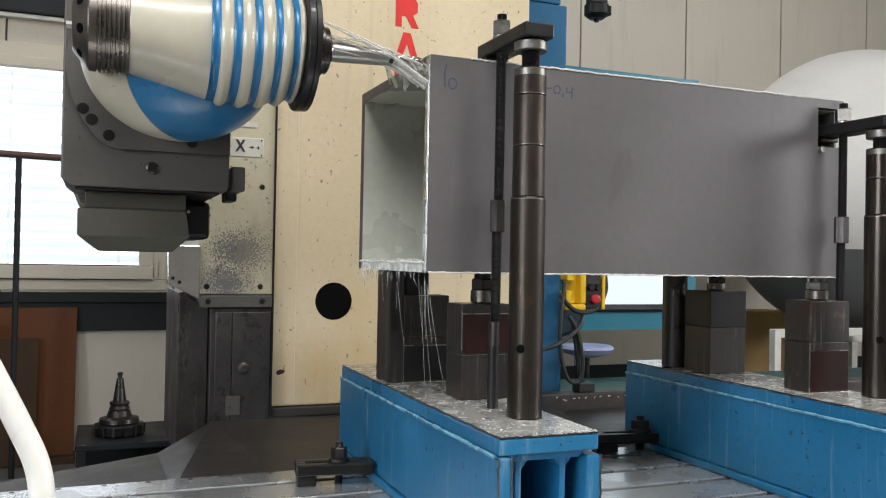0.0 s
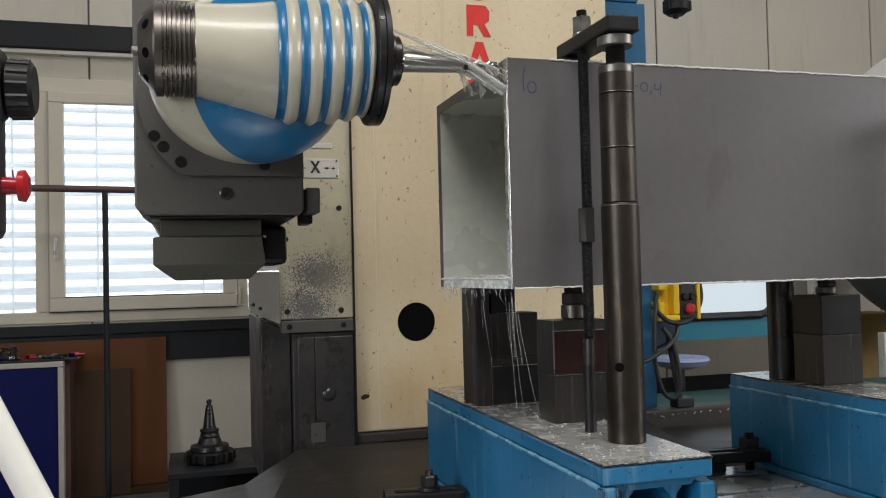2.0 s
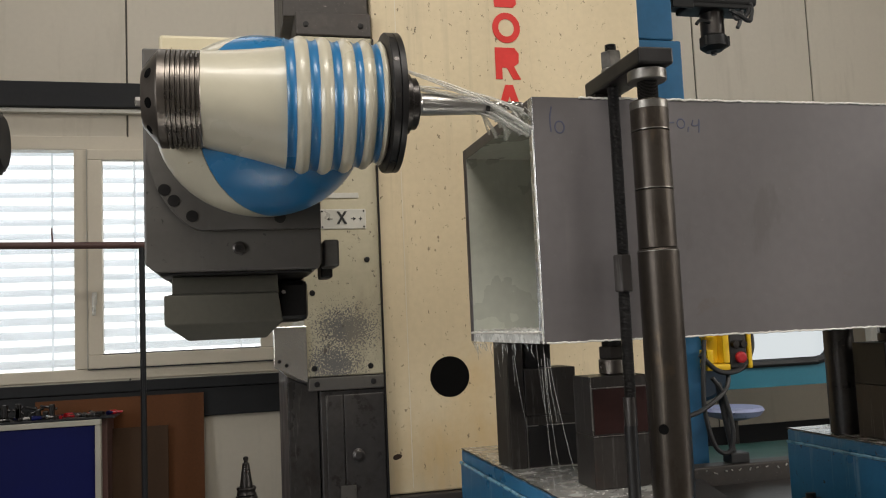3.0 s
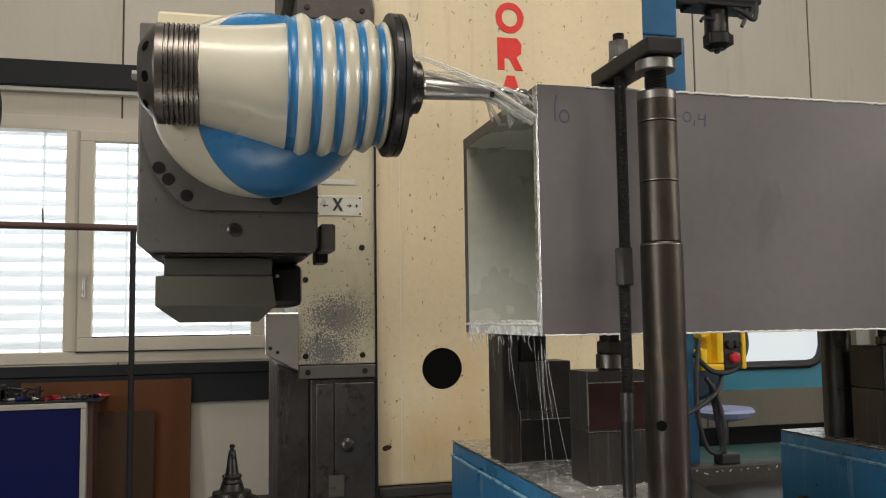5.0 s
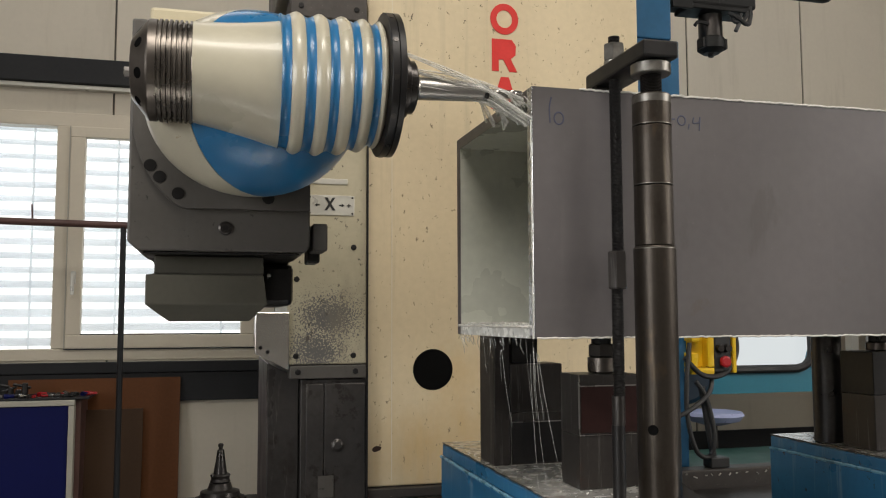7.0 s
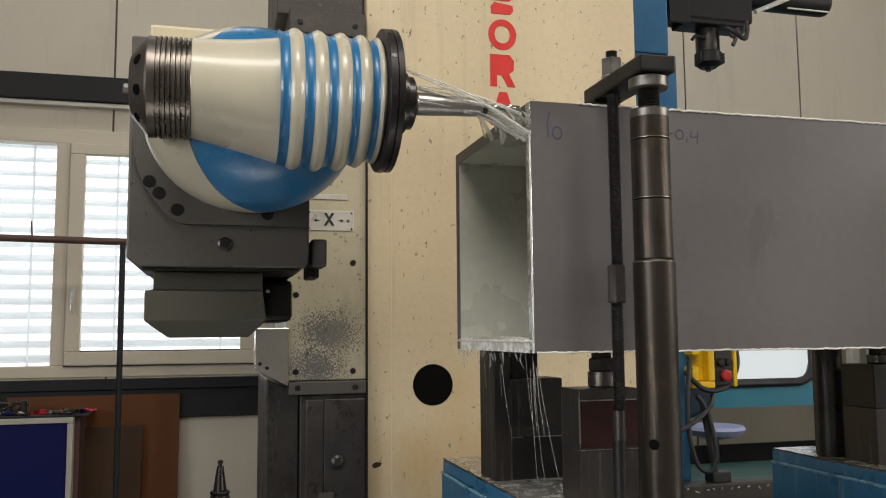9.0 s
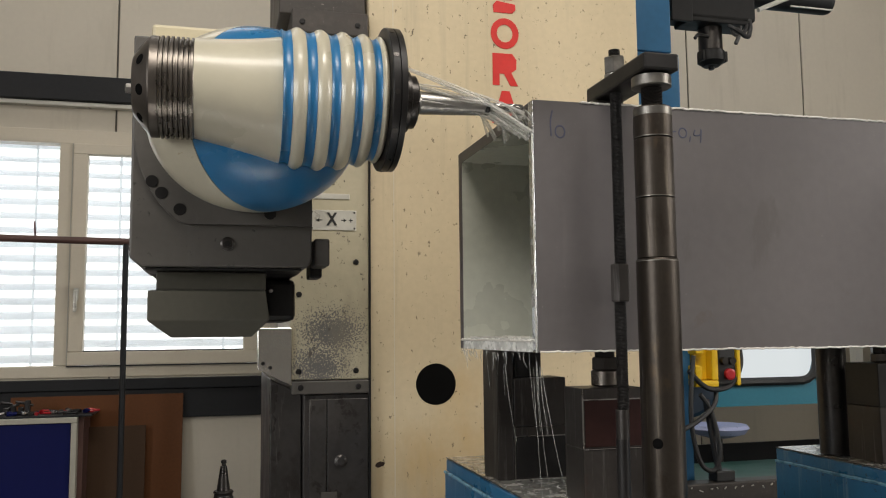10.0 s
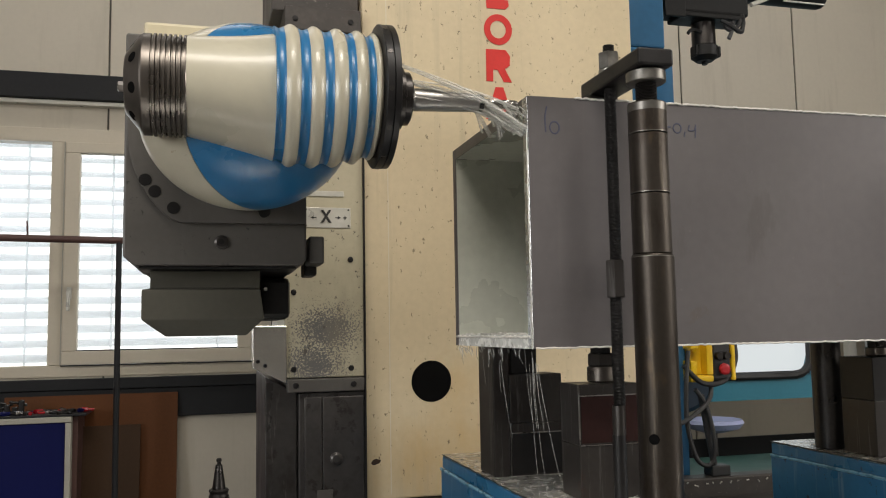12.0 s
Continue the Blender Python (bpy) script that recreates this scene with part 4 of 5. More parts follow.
# ---- support blocks ----
def block(name, label, x0, x1, y0, y1, z0, z1, mat=M_block, face=None):
    e = thing(name, label, "block", ((x0 + x1) / 2, (y0 + y1) / 2, z0), group="packing blocks under the work")
    part("body", box(x0, x1, y0, y1, z0, z1, 0.002), mat, e)
    if face:
        part("front_face", box(x0 + 0.004, x1 - 0.004, y0 - 0.0015, y0 - 0.0003, z0 + 0.004, z1 - 0.022), face, e, "dark recess face")
        part("edge_strip", box(x0 + 0.001, x1 - 0.001, y0 - 0.0018, y0 - 0.0004, z1 - 0.0215, z1 - 0.0195), M_bright, e, "bright worn edge")
        part("edge_strip", box(x0 + 0.001, x1 - 0.001, y0 - 0.0018, y0 - 0.0004, z0 - 0.001, z0 + 0.0008), M_bright, e, "bright worn edge")
        part("edge_strip", box(x0 - 0.0008, x0 + 0.0016, y0 - 0.0012, y0 + 0.0012, z0, z1), M_bright, e, "bright worn edge")
    return e


def jack(x, y, z0, z1):
    e = thing("screw_jack", "small dark steel screw jack under the work", "jack", (x, y, z0), group="screw jacks")
    h = z1 - z0
    part("collar", lathe([(z0 + 0.0005, 0.024), (z0 + 0.003, 0.027), (z0 + h * 0.42, 0.027), (z0 + h * 0.45, 0.022)], (x, y, 0), "Z", 24), M_cap, e)
    part("nut", hexnut(x, y, z0 + h * 0.45, z0 + h * 0.8, 0.046), M_steeldark, e)
    part("cap", lathe([(z0 + h * 0.8, 0.019), (z0 + h * 0.97, 0.019), (z1 - 0.0005, 0.012)], (x, y, 0), "Z", 20), M_black, e)


def riser(x, y, z0, z1, r):
    e = thing("round_riser", "dark round steel riser under the work", "riser", (x, y, z0), group="round risers")
    part("cylinder", lathe([(z0, r - 0.002), (z0 + 0.002, r), (z1 - 0.003, r), (z1 - 0.0005, r - 0.003)], (x, y, 0), "Z", 36), M_steeldark, e)


ZB = -0.2785
block("packing_block", "grey ground steel packing block on a beam", 0.111, 0.234, 0.07, 0.157, ZB, -0.1805)
block("packing_block", "steel packing block with a red-brown face", 0.111, 0.234, 0.07, 0.157, -0.18, -0.0695, M_block, M_blockred)
jack(0.181, 0.118, -0.069, 0)
block("packing_block", "brown steel packing block on a beam", 0.979, 1.106, -0.05, 0.033, ZB, -0.1575, M_block, M_blockred)
block("packing_block", "dark steel packing block on a beam", 0.979, 1.106, -0.05, 0.033, -0.157, -0.0565)
jack(1.04, -0.01, -0.056, 0)
block("packing_block", "dark ground packing block streaked with coolant", 0.080, 0.2005, 0.36, 0.45, ZB, -0.1675, M_block, M_black)
block("packing_block", "grey steel packing block streaked with coolant", 0.080, 0.2005, 0.36, 0.45, -0.167, -0.0635)
block("packing_block", "small black packing block under the tube", 0.087, 0.148, 0.37, 0.44, -0.063, -0.0005, M_black)
block("angle_block", "tall grey steel support block at the tube end", 0.042, 0.0785, 0.36, 0.46, ZB, -0.001)
riser(0.975, 0.47, ZB, 0, 0.036)
block("packing_block", "grey ground packing block in shade", 0.966, 1.092, 0.30, 0.41, ZB, -0.1495)
block("packing_block", "black packing block in shade", 0.966, 1.092, 0.30, 0.41, -0.149, -0.047, M_black)
jack(1.035, 0.36, -0.0465, 0)


# ---- table clamps ----
def table_clamp(x, y, rz, label, stretch=1.25):
    m = pose(x, y, TZ, 0, 0, rz) @ Matrix.Diagonal((stretch, 1.2, 1.2, 1))
    e = thing("table_clamp", label, "clamp", (x, y, TZ), group="clamps on the table")
    def put(name, bm, mat, lab=""):
        bmesh.ops.transform(bm, matrix=m, verts=bm.verts)
        part(name, bm, mat, e, lab)
    bm = box(-0.075, 0.075, -0.028, -0.009, 0.022, 0.045, 0.003)
    box(-0.075, 0.075, 0.009, 0.028, 0.022, 0.045, 0.003, bm)
    box(-0.075, -0.055, -0.01, 0.01, 0.022, 0.045, 0.002, bm)
    box(0.055, 0.075, -0.01, 0.01, 0.022, 0.045, 0.002, bm)
    put("slotted_bar", bm, M_black)
    put("nut", hexnut(0.01, 0, 0.052, 0.074, 0.028), M_steeldark)
    put("washer", lathe([(0.0455, 0.02), (0.052, 0.02)], (0.01, 0, 0), "Z", 20), M_steeldark)
    put("stud", thread(0.01, 0, 0.0, 0.085, 0.008), M_steeldark)
    put("heel_block", box(-0.072, -0.035, -0.022, 0.022, 0.0005, 0.0215, 0.002), M_black)
    put("toe", box(0.055, 0.074, -0.02, 0.02, 0.0195, 0.0217, 0.0), M_black)


table_clamp(-0.078, 0.41, -8, "black slotted table clamp bolted beside the beam")
table_clamp(0.86, 0.50, -10, "long black slotted table clamp in shade beside the beam", 1.75)

# ---- ram and milling head ----
ram = thing("machine_ram", "grey machine ram carrying the milling head", "machine", (-0.53, 0.9, 0.15))
bm = prism([(-0.70, 0.18), (-0.68, 0.163), (-0.375, 0.163), (-0.366, 0.175), (-0.366, 0.60), (-0.70, 0.60)], 0.25, 0.52, bevel=0.004)
part("end_block", bm, M_grey, ram, "grey cast end block")
part("ram_body", box(-0.69, -0.42, 0.521, 2.2, 0.175, 0.722, 0.008), M_cream, ram, "cream painted ram body")
bm = bmesh.new()
levels = []
for x0, x1, y0, y1, z in ((-0.655, -0.45, 0.31, 0.75, 0.158), (-0.655, -0.45, 0.31, 0.75, 0.124), (-0.668, -0.452, 0.275, 0.75, 0.12), (-0.668, -0.444, 0.275, 0.75, 0.064), (-0.626, -0.476, 0.31, 0.72, 0.032)):
    levels.append([bm.verts.new((x, y, z)) for x, y in ((x0, y0), (x1, y0), (x1, y1), (x0, y1))])
for a, b in zip(levels, levels[1:]):
    for i in range(4):
        bm.faces.new((a[i], a[(i + 1) % 4], b[(i + 1) % 4], b[i]))
bm.faces.new(levels[0]), bm.faces.new(levels[-1])
bmesh.ops.recalc_face_normals(bm, faces=bm.faces[:])
bmesh.ops.bevel(bm, geom=bm.edges[:], offset=0.002, segments=2, profile=0.5, affect="EDGES")
part("under_housing", bm, M_greygreen, ram, "grey-green chamfered housing under the ram")
part("under_pad", box(-0.672, -0.385, 0.26, 0.8, 0.1585, 0.1625, 0.001), M_black, ram)
part("side_gib", box(-0.36, -0.33, 0.262, 0.34, 0.168, 0.222, 0.004), M_grey, ram)
part("side_gib", box(-0.36, -0.335, 0.345, 0.42, 0.15, 0.20, 0.004), M_black, ram)
# Black block added to darken the shaded gap beside the housing.
part("dark_gap_fill", box(-0.443, -0.375, 0.5, 0.8, 0.065, 0.157, 0.012), M_black, ram)
part("side_fitting", lathe([(0.44, 0.004), (0.47, 0.006), (0.48, 0.006)], (-0.432, 0, 0.128), "Y", 12), M_bright, ram)
bm = lathe([(-0.006, 0.009), (-0.004, 0.013), (0.003, 0.013)], (-0.525, 0.25, 0.207), "Y", 20)
part("bolt", bm, M_steeldark, ram)
part("bolt_socket", lathe([(-0.0095, 0.006), (-0.0085, 0.006)], (-0.525, 0.25, 0.207), "Y", 6), M_black, ram)
part("saddle", box(-0.69, -0.336, 1.3, 2.0, 0.18, 0.71, 0.01), M_cream, ram)

HX, HY, HZ = -0.480, 0.135, 0.414
AY, AZ = 0.02, 0.437
head = thing("milling_unit", "blue and cream swivelling milling head with ribbed housing", "milling head", (HX, 0.2, HZ))
bm = lathe([(0.249, 0.212), (0.247, 0.215), (0.234, 0.215), (0.232, 0.213)], (HX, 0, HZ), "Y", 64)
for v in bm.verts:
    v.co.z = min(max(v.co.z, HZ - 0.172), HZ + 0.11)
    v.co.x = min(v.co.x, HX + 0.112)
ring = part("base_ring", bm, M_grey, head, "grey base ring with a flat lower edge")
for c, d in ((-0.181, -0.095), (-0.164, -0.116), (-0.131, -0.146), (0.033, -0.15)):
    part("bolt_hole", lathe([(0.2305, 0.0115), (0.2345, 0.0115)], (HX + c, 0, HZ + d), "Y", 16), M_black, ring)
# ball of two halves
for name, mat, side in (("ball_blue_half", M_headblue, 1), ("ball_cream_half", M_headwhite, -1)):
    bm = bmesh.new()
    bmesh.ops.create_uvsphere(bm, u_segments=64, v_segments=40, radius=1, matrix=Matrix.LocRotScale((HX, HY, HZ + 0.006), Euler((radians(90), 0, 0)), (0.188, 0.167, 0.135)))
    no = Vector((1.0, -1.269, -0.045)).normalized()
    co = Vector((HX + 0.023, HY, HZ + 0.006)) + no * 0.0007 * side
    bmesh.ops.bisect_plane(bm, geom=bm.verts[:] + bm.edges[:] + bm.faces[:], plane_co=co, plane_no=no, clear_inner=side > 0, clear_outer=side < 0)
    bmesh.ops.holes_fill(bm, edges=[e for e in bm.edges if len(e.link_faces) == 1])
    part(name, bm, mat, head, "glossy blue ball half" if side > 0 else "glossy cream ball half")
part("neck", lathe([(0.12, 0.14), (0.2235, 0.15)], (HX, 0, HZ), "Y", 56), M_grey, head)
# end cap with grooves
prof = [(-0.677, 0.046), (-0.675, 0.050), (-0.652, 0.079), (-0.649, 0.0815), (-0.637, 0.0815)]
x = -0.637
for i in range(7):
    prof += [(x + 0.0008, 0.0775), (x + 0.0028, 0.0775), (x + 0.0036, 0.0825), (x + 0.0072, 0.0825)]
    x += 0.0077
prof += [(x + 0.001, 0.0815)]
cap = part("end_cap", lathe(prof, (0, AY, AZ), "X", 72), M_cap, head, "dark grooved steel end cap")
for a in (20, 65, 110, 155, 200, 245, 290, 335):
    ca, sa = math.cos(radians(a)), math.sin(radians(a))
    c = Vector((-0.6635, AY + ca * 0.0645, AZ + sa * 0.064))
    nrm = Vector((-0.76, ca * 0.65, sa * 0.65)).normalized()
    part("hole", rod(c - nrm * 0.004, c + nrm * 0.0004, 0.0088, 18), M_hole, cap)
part("fitting", lathe([(-0.69, 0.006), (-0.688, 0.0085), (-0.677, 0.0085)], (0, AY, AZ - 0.005), "X", 6), M_bright, head)


def loft(sections, seg=64):
    """Circles along x: (x, centre height, radius in y, radius in z)."""
    bm = bmesh.new()
    rings = []
    for x, cz, ry, rz in sections:
        rings.append([bm.verts.new((x, AY + math.cos(2 * math.pi * i / seg) * ry, cz + math.sin(2 * math.pi * i / seg) * rz)) for i in range(seg)])
    for a, b in zip(rings, rings[1:]):
        for i in range(seg):
            bm.faces.new((a[i], a[(i + 1) % seg], b[(i + 1) % seg], b[i]))
    bm.faces.new(rings[0]), bm.faces.new(rings[-1])
    return bm


secs = []
for i in range(13):
    t = i / 12
    top, bot = 0.083 + 0.012 * t ** 2, 0.080 + 0.036 * t
    secs.append((-0.5825 + 0.136 * t, AZ + (top - bot) / 2, 0.082 + 0.012 * t, (top + bot) / 2))
part("housing", loft(secs), M_headwhite, head, "glossy cream tapered housing")
# ribs: cream ridges between blue grooves
edges = [(-0.4465, -0.4315, "b"), (-0.4315, -0.4085, "w"), (-0.4085, -0.393, "b"), (-0.393, -0.3705, "w"), (-0.3705, -0.356, "b"), (-0.356, -0.333, "w"),
         (-0.333, -0.320, "b"), (-0.320, -0.300, "w"), (-0.300, -0.288, "b"), (-0.288, -0.276, "w")]
for a, b, c in edges:
    rows = []
    for j in range(9):
        t = j / 8
        xx = a + (b - a) * t
        u = (xx + 0.4465) / 0.17
        base = 0.107 - 0.004 * u - 0.010 * max(0, u - 0.75) * 4 * (u - 0.75)
        bulge = 0.006 * math.sin(math.pi * t) if c == "w" else (0.001 - 0.003 * math.sin(math.pi * t))
        r = base + bulge
        low = r + 0.010 * (1 - u) + 0.009 * math.sin(math.pi * min(1, u))
        rows.append((xx, AZ + (r - low) / 2, r, (r + low) / 2))
    part("rib" if c == "w" else "groove", loft(rows), M_headwhite if c == "w" else M_headblue, head, "" if c == "w" else "blue groove between ribs")
part("nose_flange", lathe([(-0.2755, 0.113), (-0.2745, 0.1215), (-0.2735, 0.1225), (-0.2625, 0.1225), (-0.2615, 0.1205), (-0.2605, 0.1225), (-0.2515, 0.1225), (-0.2505, 0.1215), (-0.2475, 0.108), (-0.246, 0.10)], (0, AY, AZ), "X", 72), M_black, head, "black steel nose flange")
for a in range(0, 360, 30):
    ca, sa = math.cos(radians(a + 8)), math.sin(radians(a + 8))
    part("flange_notch", rod((-0.268, AY + ca * 0.1215, AZ + sa * 0.1215), (-0.268, AY + ca * 0.1232, AZ + sa * 0.1232), 0.0045, 10), M_steeldark, head)
part("spindle_nose", lathe([(-0.2455, 0.05), (-0.24, 0.053), (-0.228, 0.053), (-0.226, 0.046), (-0.216, 0.046), (-0.213, 0.042)], (0, AY, AZ), "X", 48), M_steeldark, head, "ground steel spindle nose")
tool = thing("milling_cutter", "bright steel tool holder with end mill in the spindle", "tool", (-0.13, AY, AZ))
part("holder", lathe([(-0.2125, 0.024), (-0.205, 0.0205), (-0.10, 0.0165), (-0.088, 0.016), (-0.0865, 0.014)], (0, AY, AZ), "X", 32), M_bright, tool)
part("collar", lathe([(-0.086, 0.0145), (-0.084, 0.0155), (-0.079, 0.0155), (-0.077, 0.012)], (0, AY, AZ), "X", 24), M_black, tool)
bm = bmesh.new()
rings = []
for i in range(26):
    x = -0.0765 + 0.062 * i / 25
    rings.append([bm.verts.new((x, AY + math.cos(a) * r, AZ + math.sin(a) * r)) for a, r in
                  [(2 * math.pi * k / 24 + i * 0.16, 0.0085 if k % 6 < 3 else 0.0065) for k in range(24)]])
for a, b in zip(rings, rings[1:]):
    for k in range(24):
        bm.faces.new((a[k], a[(k + 1) % 24], b[(k + 1) % 24], b[k]))
bm.faces.new(rings[0]), bm.faces.new(rings[-1])
part("end_mill", bm, M_bright, tool, "fluted end mill")

# coolant
bm = bmesh.new()
rr = random.Random(3)
for i in range(16):
    s = Vector((-0.233, AY - 0.02 + rr.uniform(-.01, .01), AZ + rr.choice((0.055, 0.03, 0.0))))
    e = Vector((-0.012 + rr.uniform(-0.01, 0.02), AY + rr.uniform(-0.02, 0.03), AZ - 0.03 + rr.uniform(-0.025, 0.02)))
    mid = s.lerp(e, 0.55) + Vector((0, -0.012, 0.008 + rr.uniform(-.004, .004)))
    tube([s, mid, e], 0.0012, 5, bm, taper=0.004, n=5)
for i in range(26):
    s = Vector((-0.10 + 0.09 * rr.random(), AY + rr.uniform(-.015, .01), AZ - 0.002 + rr.uniform(-.012, .012)))
    e = s + Vector((rr.uniform(0.01, 0.05), rr.uniform(0, 0.05), -rr.uniform(0.01, 0.05)))
    tube([s, s.lerp(e, 0.5) + Vector((0, 0, 0.004)), e], 0.001, 5, bm, taper=0.003, n=3)
single("coolant_spray", bm, M_spray, "thin white coolant jets hitting the cutter", "coolant", kind="stuff")
bm = bmesh.new()
for i in range(34):
    y0 = D * rr.random() ** 0.7
    x0, z0 = rr.uniform(-0.003, 0.003), rr.uniform(-0.006, 0.002)
    ln = 0.005 + 0.032 * rr.random() ** 2.2
    tube([(x0, y0, z0), (x0 + rr.uniform(-.002, .004), y0 + rr.uniform(-.002, .002), z0 - ln * 0.5), (x0 + rr.uniform(0, .006), y0 + rr.uniform(-.004, .004), z0 - ln)], 0.0013, 5, bm, taper=0.0005, n=3)
for i in range(14):
    y0 = rr.choice((0.006, 0.014, 0.03, 0.05, 0.09, 0.2, 0.33)) + rr.uniform(-0.008, 0.01)
    x0, z = rr.uniform(0.0, 0.012), -rr.uniform(0.0, 0.03)
    end = -0.277 if rr.random() < 0.3 else -rr.uniform(0.06, 0.2)
    lean = rr.uniform(0.0, 0.05)
    pts = []
    while z > end:
        pts.append((x0 + lean * (z / -0.27) ** 1.5 + rr.uniform(-.0006, .0006), y0 + rr.uniform(-.0006, .0006), z))
        z -= 0.03
    if len(pts) > 2:
        tube(pts, rr.uniform(0.0004, 0.0011), 5, bm, taper=0.0003, n=2)
single("coolant_drips", bm, M_water, "coolant running off the tube end in threads", "coolant", kind="stuff")

# ---- left background ----
pr = thing("pipe_rail", "red-brown steel pipe rail in front of the window", "rail", (-1.03, 3.93, FLOOR))
part("top_pipe", rod((-3.4, 3.93, 0.628), (-0.6, 3.93, 0.583), 0.021), M_brownpipe, pr)
part("post", rod((-1.07, 3.93, FLOOR), (-1.07, 3.93, 0.605), 0.017), M_darkband, pr)
part("hook", rod((-1.565, 3.93, 0.62), (-1.57, 3.925, 0.70), 0.005, 8), M_brownpipe, pr)
part("hook", rod((-2.1, 3.93, 0.63), (-2.1, 3.925, 0.71), 0.005, 8), M_brownpipe, pr)

bd = thing("blue_board_cabinet", "deep blue panel cabinet with a pale frame", "cabinet", (-1.8, 4.1, FLOOR))
part("blue_panel", box(-2.5, -1.352, 4.0, 4.03, FLOOR + 0.05, -0.462, 0.002), M_board, bd)
part("frame_side", box(-1.35, -1.318, 3.985, 4.05, FLOOR, -0.462, 0.004), M_boardframe, bd)
part("frame_top", box(-2.5, -1.318, 3.985, 4.05, -0.46, -0.428, 0.004), M_boardframe, bd)
part("cabinet_body", box(-2.5, -1.29, 4.052, 4.33, FLOOR, -0.43, 0.004), M_brownpipe, bd)
part("top_shelf", box(-2.5, -1.24, 4.0, 4.34, -0.427, -0.415, 0.002), M_darkband, bd)
rr = random.Random(21)
pal = [M_black, M_steeldark, M_bright, M_redplastic, M_board, M_rubber, M_block, M_black, M_steeldark, M_bright, M_rubber]
for i in range(60):
    x, y = rr.uniform(-2.1, -1.25), rr.uniform(4.02, 4.2)
    h, ln = rr.uniform(0.01, 0.024), rr.uniform(0.03, 0.1)
    a = rr.uniform(0, 3.14)
    z0 = -0.4145 + h * 0.5
    bm = rod((x - ln / 2 * math.cos(a), y - 0.3 * ln * math.sin(a), z0), (x + ln / 2 * math.cos(a), y + 0.3 * ln * math.sin(a), z0), h * 0.5, 8, r1=h * rr.uniform(0.2, 0.5))
    rod((x - ln / 2 * math.cos(a), y - 0.3 * ln * math.sin(a), z0), (x, y, z0), h * 0.62, 8, bm)
    single("hand_tool", bm, pal[i % 11], "small loose hand tool lying on the cabinet", "tool", group="loose tools on the cabinet")
for i in range(9):
    x = -1.95 + 0.045 * i * rr.uniform(0.7, 1.2)
    bm = box(x - 0.015, x + 0.015, 4.1, 4.13, -0.4145, -0.4145 + rr.uniform(0.03, 0.1), 0.006)
    rod((x - 0.03, 4.115, -0.39 + rr.uniform(0, 0.05)), (x + 0.03, 4.115, -0.38 + rr.uniform(0, 0.05)), 0.008, 8, bm)
    single("tool_clutter", bm, pal[(i * 3) % 3], "dark small part standing on the cabinet", "tool", group="parts on the cabinet")

bm = box(-1.75, -0.745, 0, 0.018, 0, 0.93, 0.002)
ply = single("plywood_board", bm, M_ply, "orange-brown plywood board leaning on the wall", "board")
ply.matrix_world = pose(0, 4.26, -1.255, -6, 0, 0)
bm = box(-1.3, -0.96, 0, 0.016, 0, 0.78, 0.002)
p2 = single("plywood_board", bm, M_ply2, "smaller dark brown plywood board leaning on the larger one", "board")
p2.matrix_world = pose(0, 4.19, -1.29, -6, 0, 0)
single("plank", box(-1.75, -0.74, 4.2, 4.38, FLOOR, -1.258, 0.003), M_ply2, "dark timber plank on the floor by the wall", "plank")

bn = thing("low_bench", "low dark steel bench under the window", "bench", (-0.4, 3.6, FLOOR))
part("bench_top", box(-0.72, 0.3, 3.35, 3.95, -1.045, -1.012, 0.004), M_darkband, bn)
for x in (-0.69, 0.27):
    for y in (3.38, 3.92):
        part("leg", box(x - 0.025, x + 0.025, y - 0.025, y + 0.025, FLOOR, -1.046, 0.003), M_darkband, bn)
part("back_panel", box(-0.72, 0.3, 3.9, 3.93, FLOOR + 0.02, -1.047), M_darkband, bn)
fm = thing("spare_face_mill", "dark face mill with taper shank standing on a bench", "tool", (-0.495, 3.6, -1.012))
part("cutter_disc", lathe([(-1.0115, 0.105), (-1.0, 0.128), (-0.955, 0.132), (-0.945, 0.125)], (-0.495, 3.6, 0), "Z", 40), M_black, fm)
for i in range(14):
    a = 2 * math.pi * i / 14
    bm = box(-0.012, 0.012, -0.008, 0.008, -0.026, 0.026, 0.002)
    bmesh.ops.transform(bm, matrix=Matrix.Translation((-0.495 + 0.132 * math.cos(a), 3.6 + 0.132 * math.sin(a), -0.978)) @ Matrix.Rotation(a, 4, "Z"), verts=bm.verts)
    part("insert_seat", bm, M_steeldark, fm)
part("ring", lathe([(-0.9445, 0.105), (-0.938, 0.11), (-0.915, 0.106), (-0.905, 0.07), (-0.885, 0.062), (-0.87, 0.058)], (-0.495, 3.6, 0), "Z", 40), M_steeldark, fm)
part("grip_flange", lathe([(-0.8695, 0.05), (-0.862, 0.056), (-0.85, 0.05), (-0.842, 0.05), (-0.83, 0.056), (-0.822, 0.05)], (-0.495, 3.6, 0), "Z", 36), M_steeldark, fm)
part("taper_shank", lathe([(-0.8215, 0.037), (-0.69, 0.018), (-0.688, 0.011), (-0.675, 0.011), (-0.673, 0.015), (-0.66, 0.015), (-0.655, 0.008)], (-0.495, 3.6, 0), "Z", 32), M_steeldark, fm)

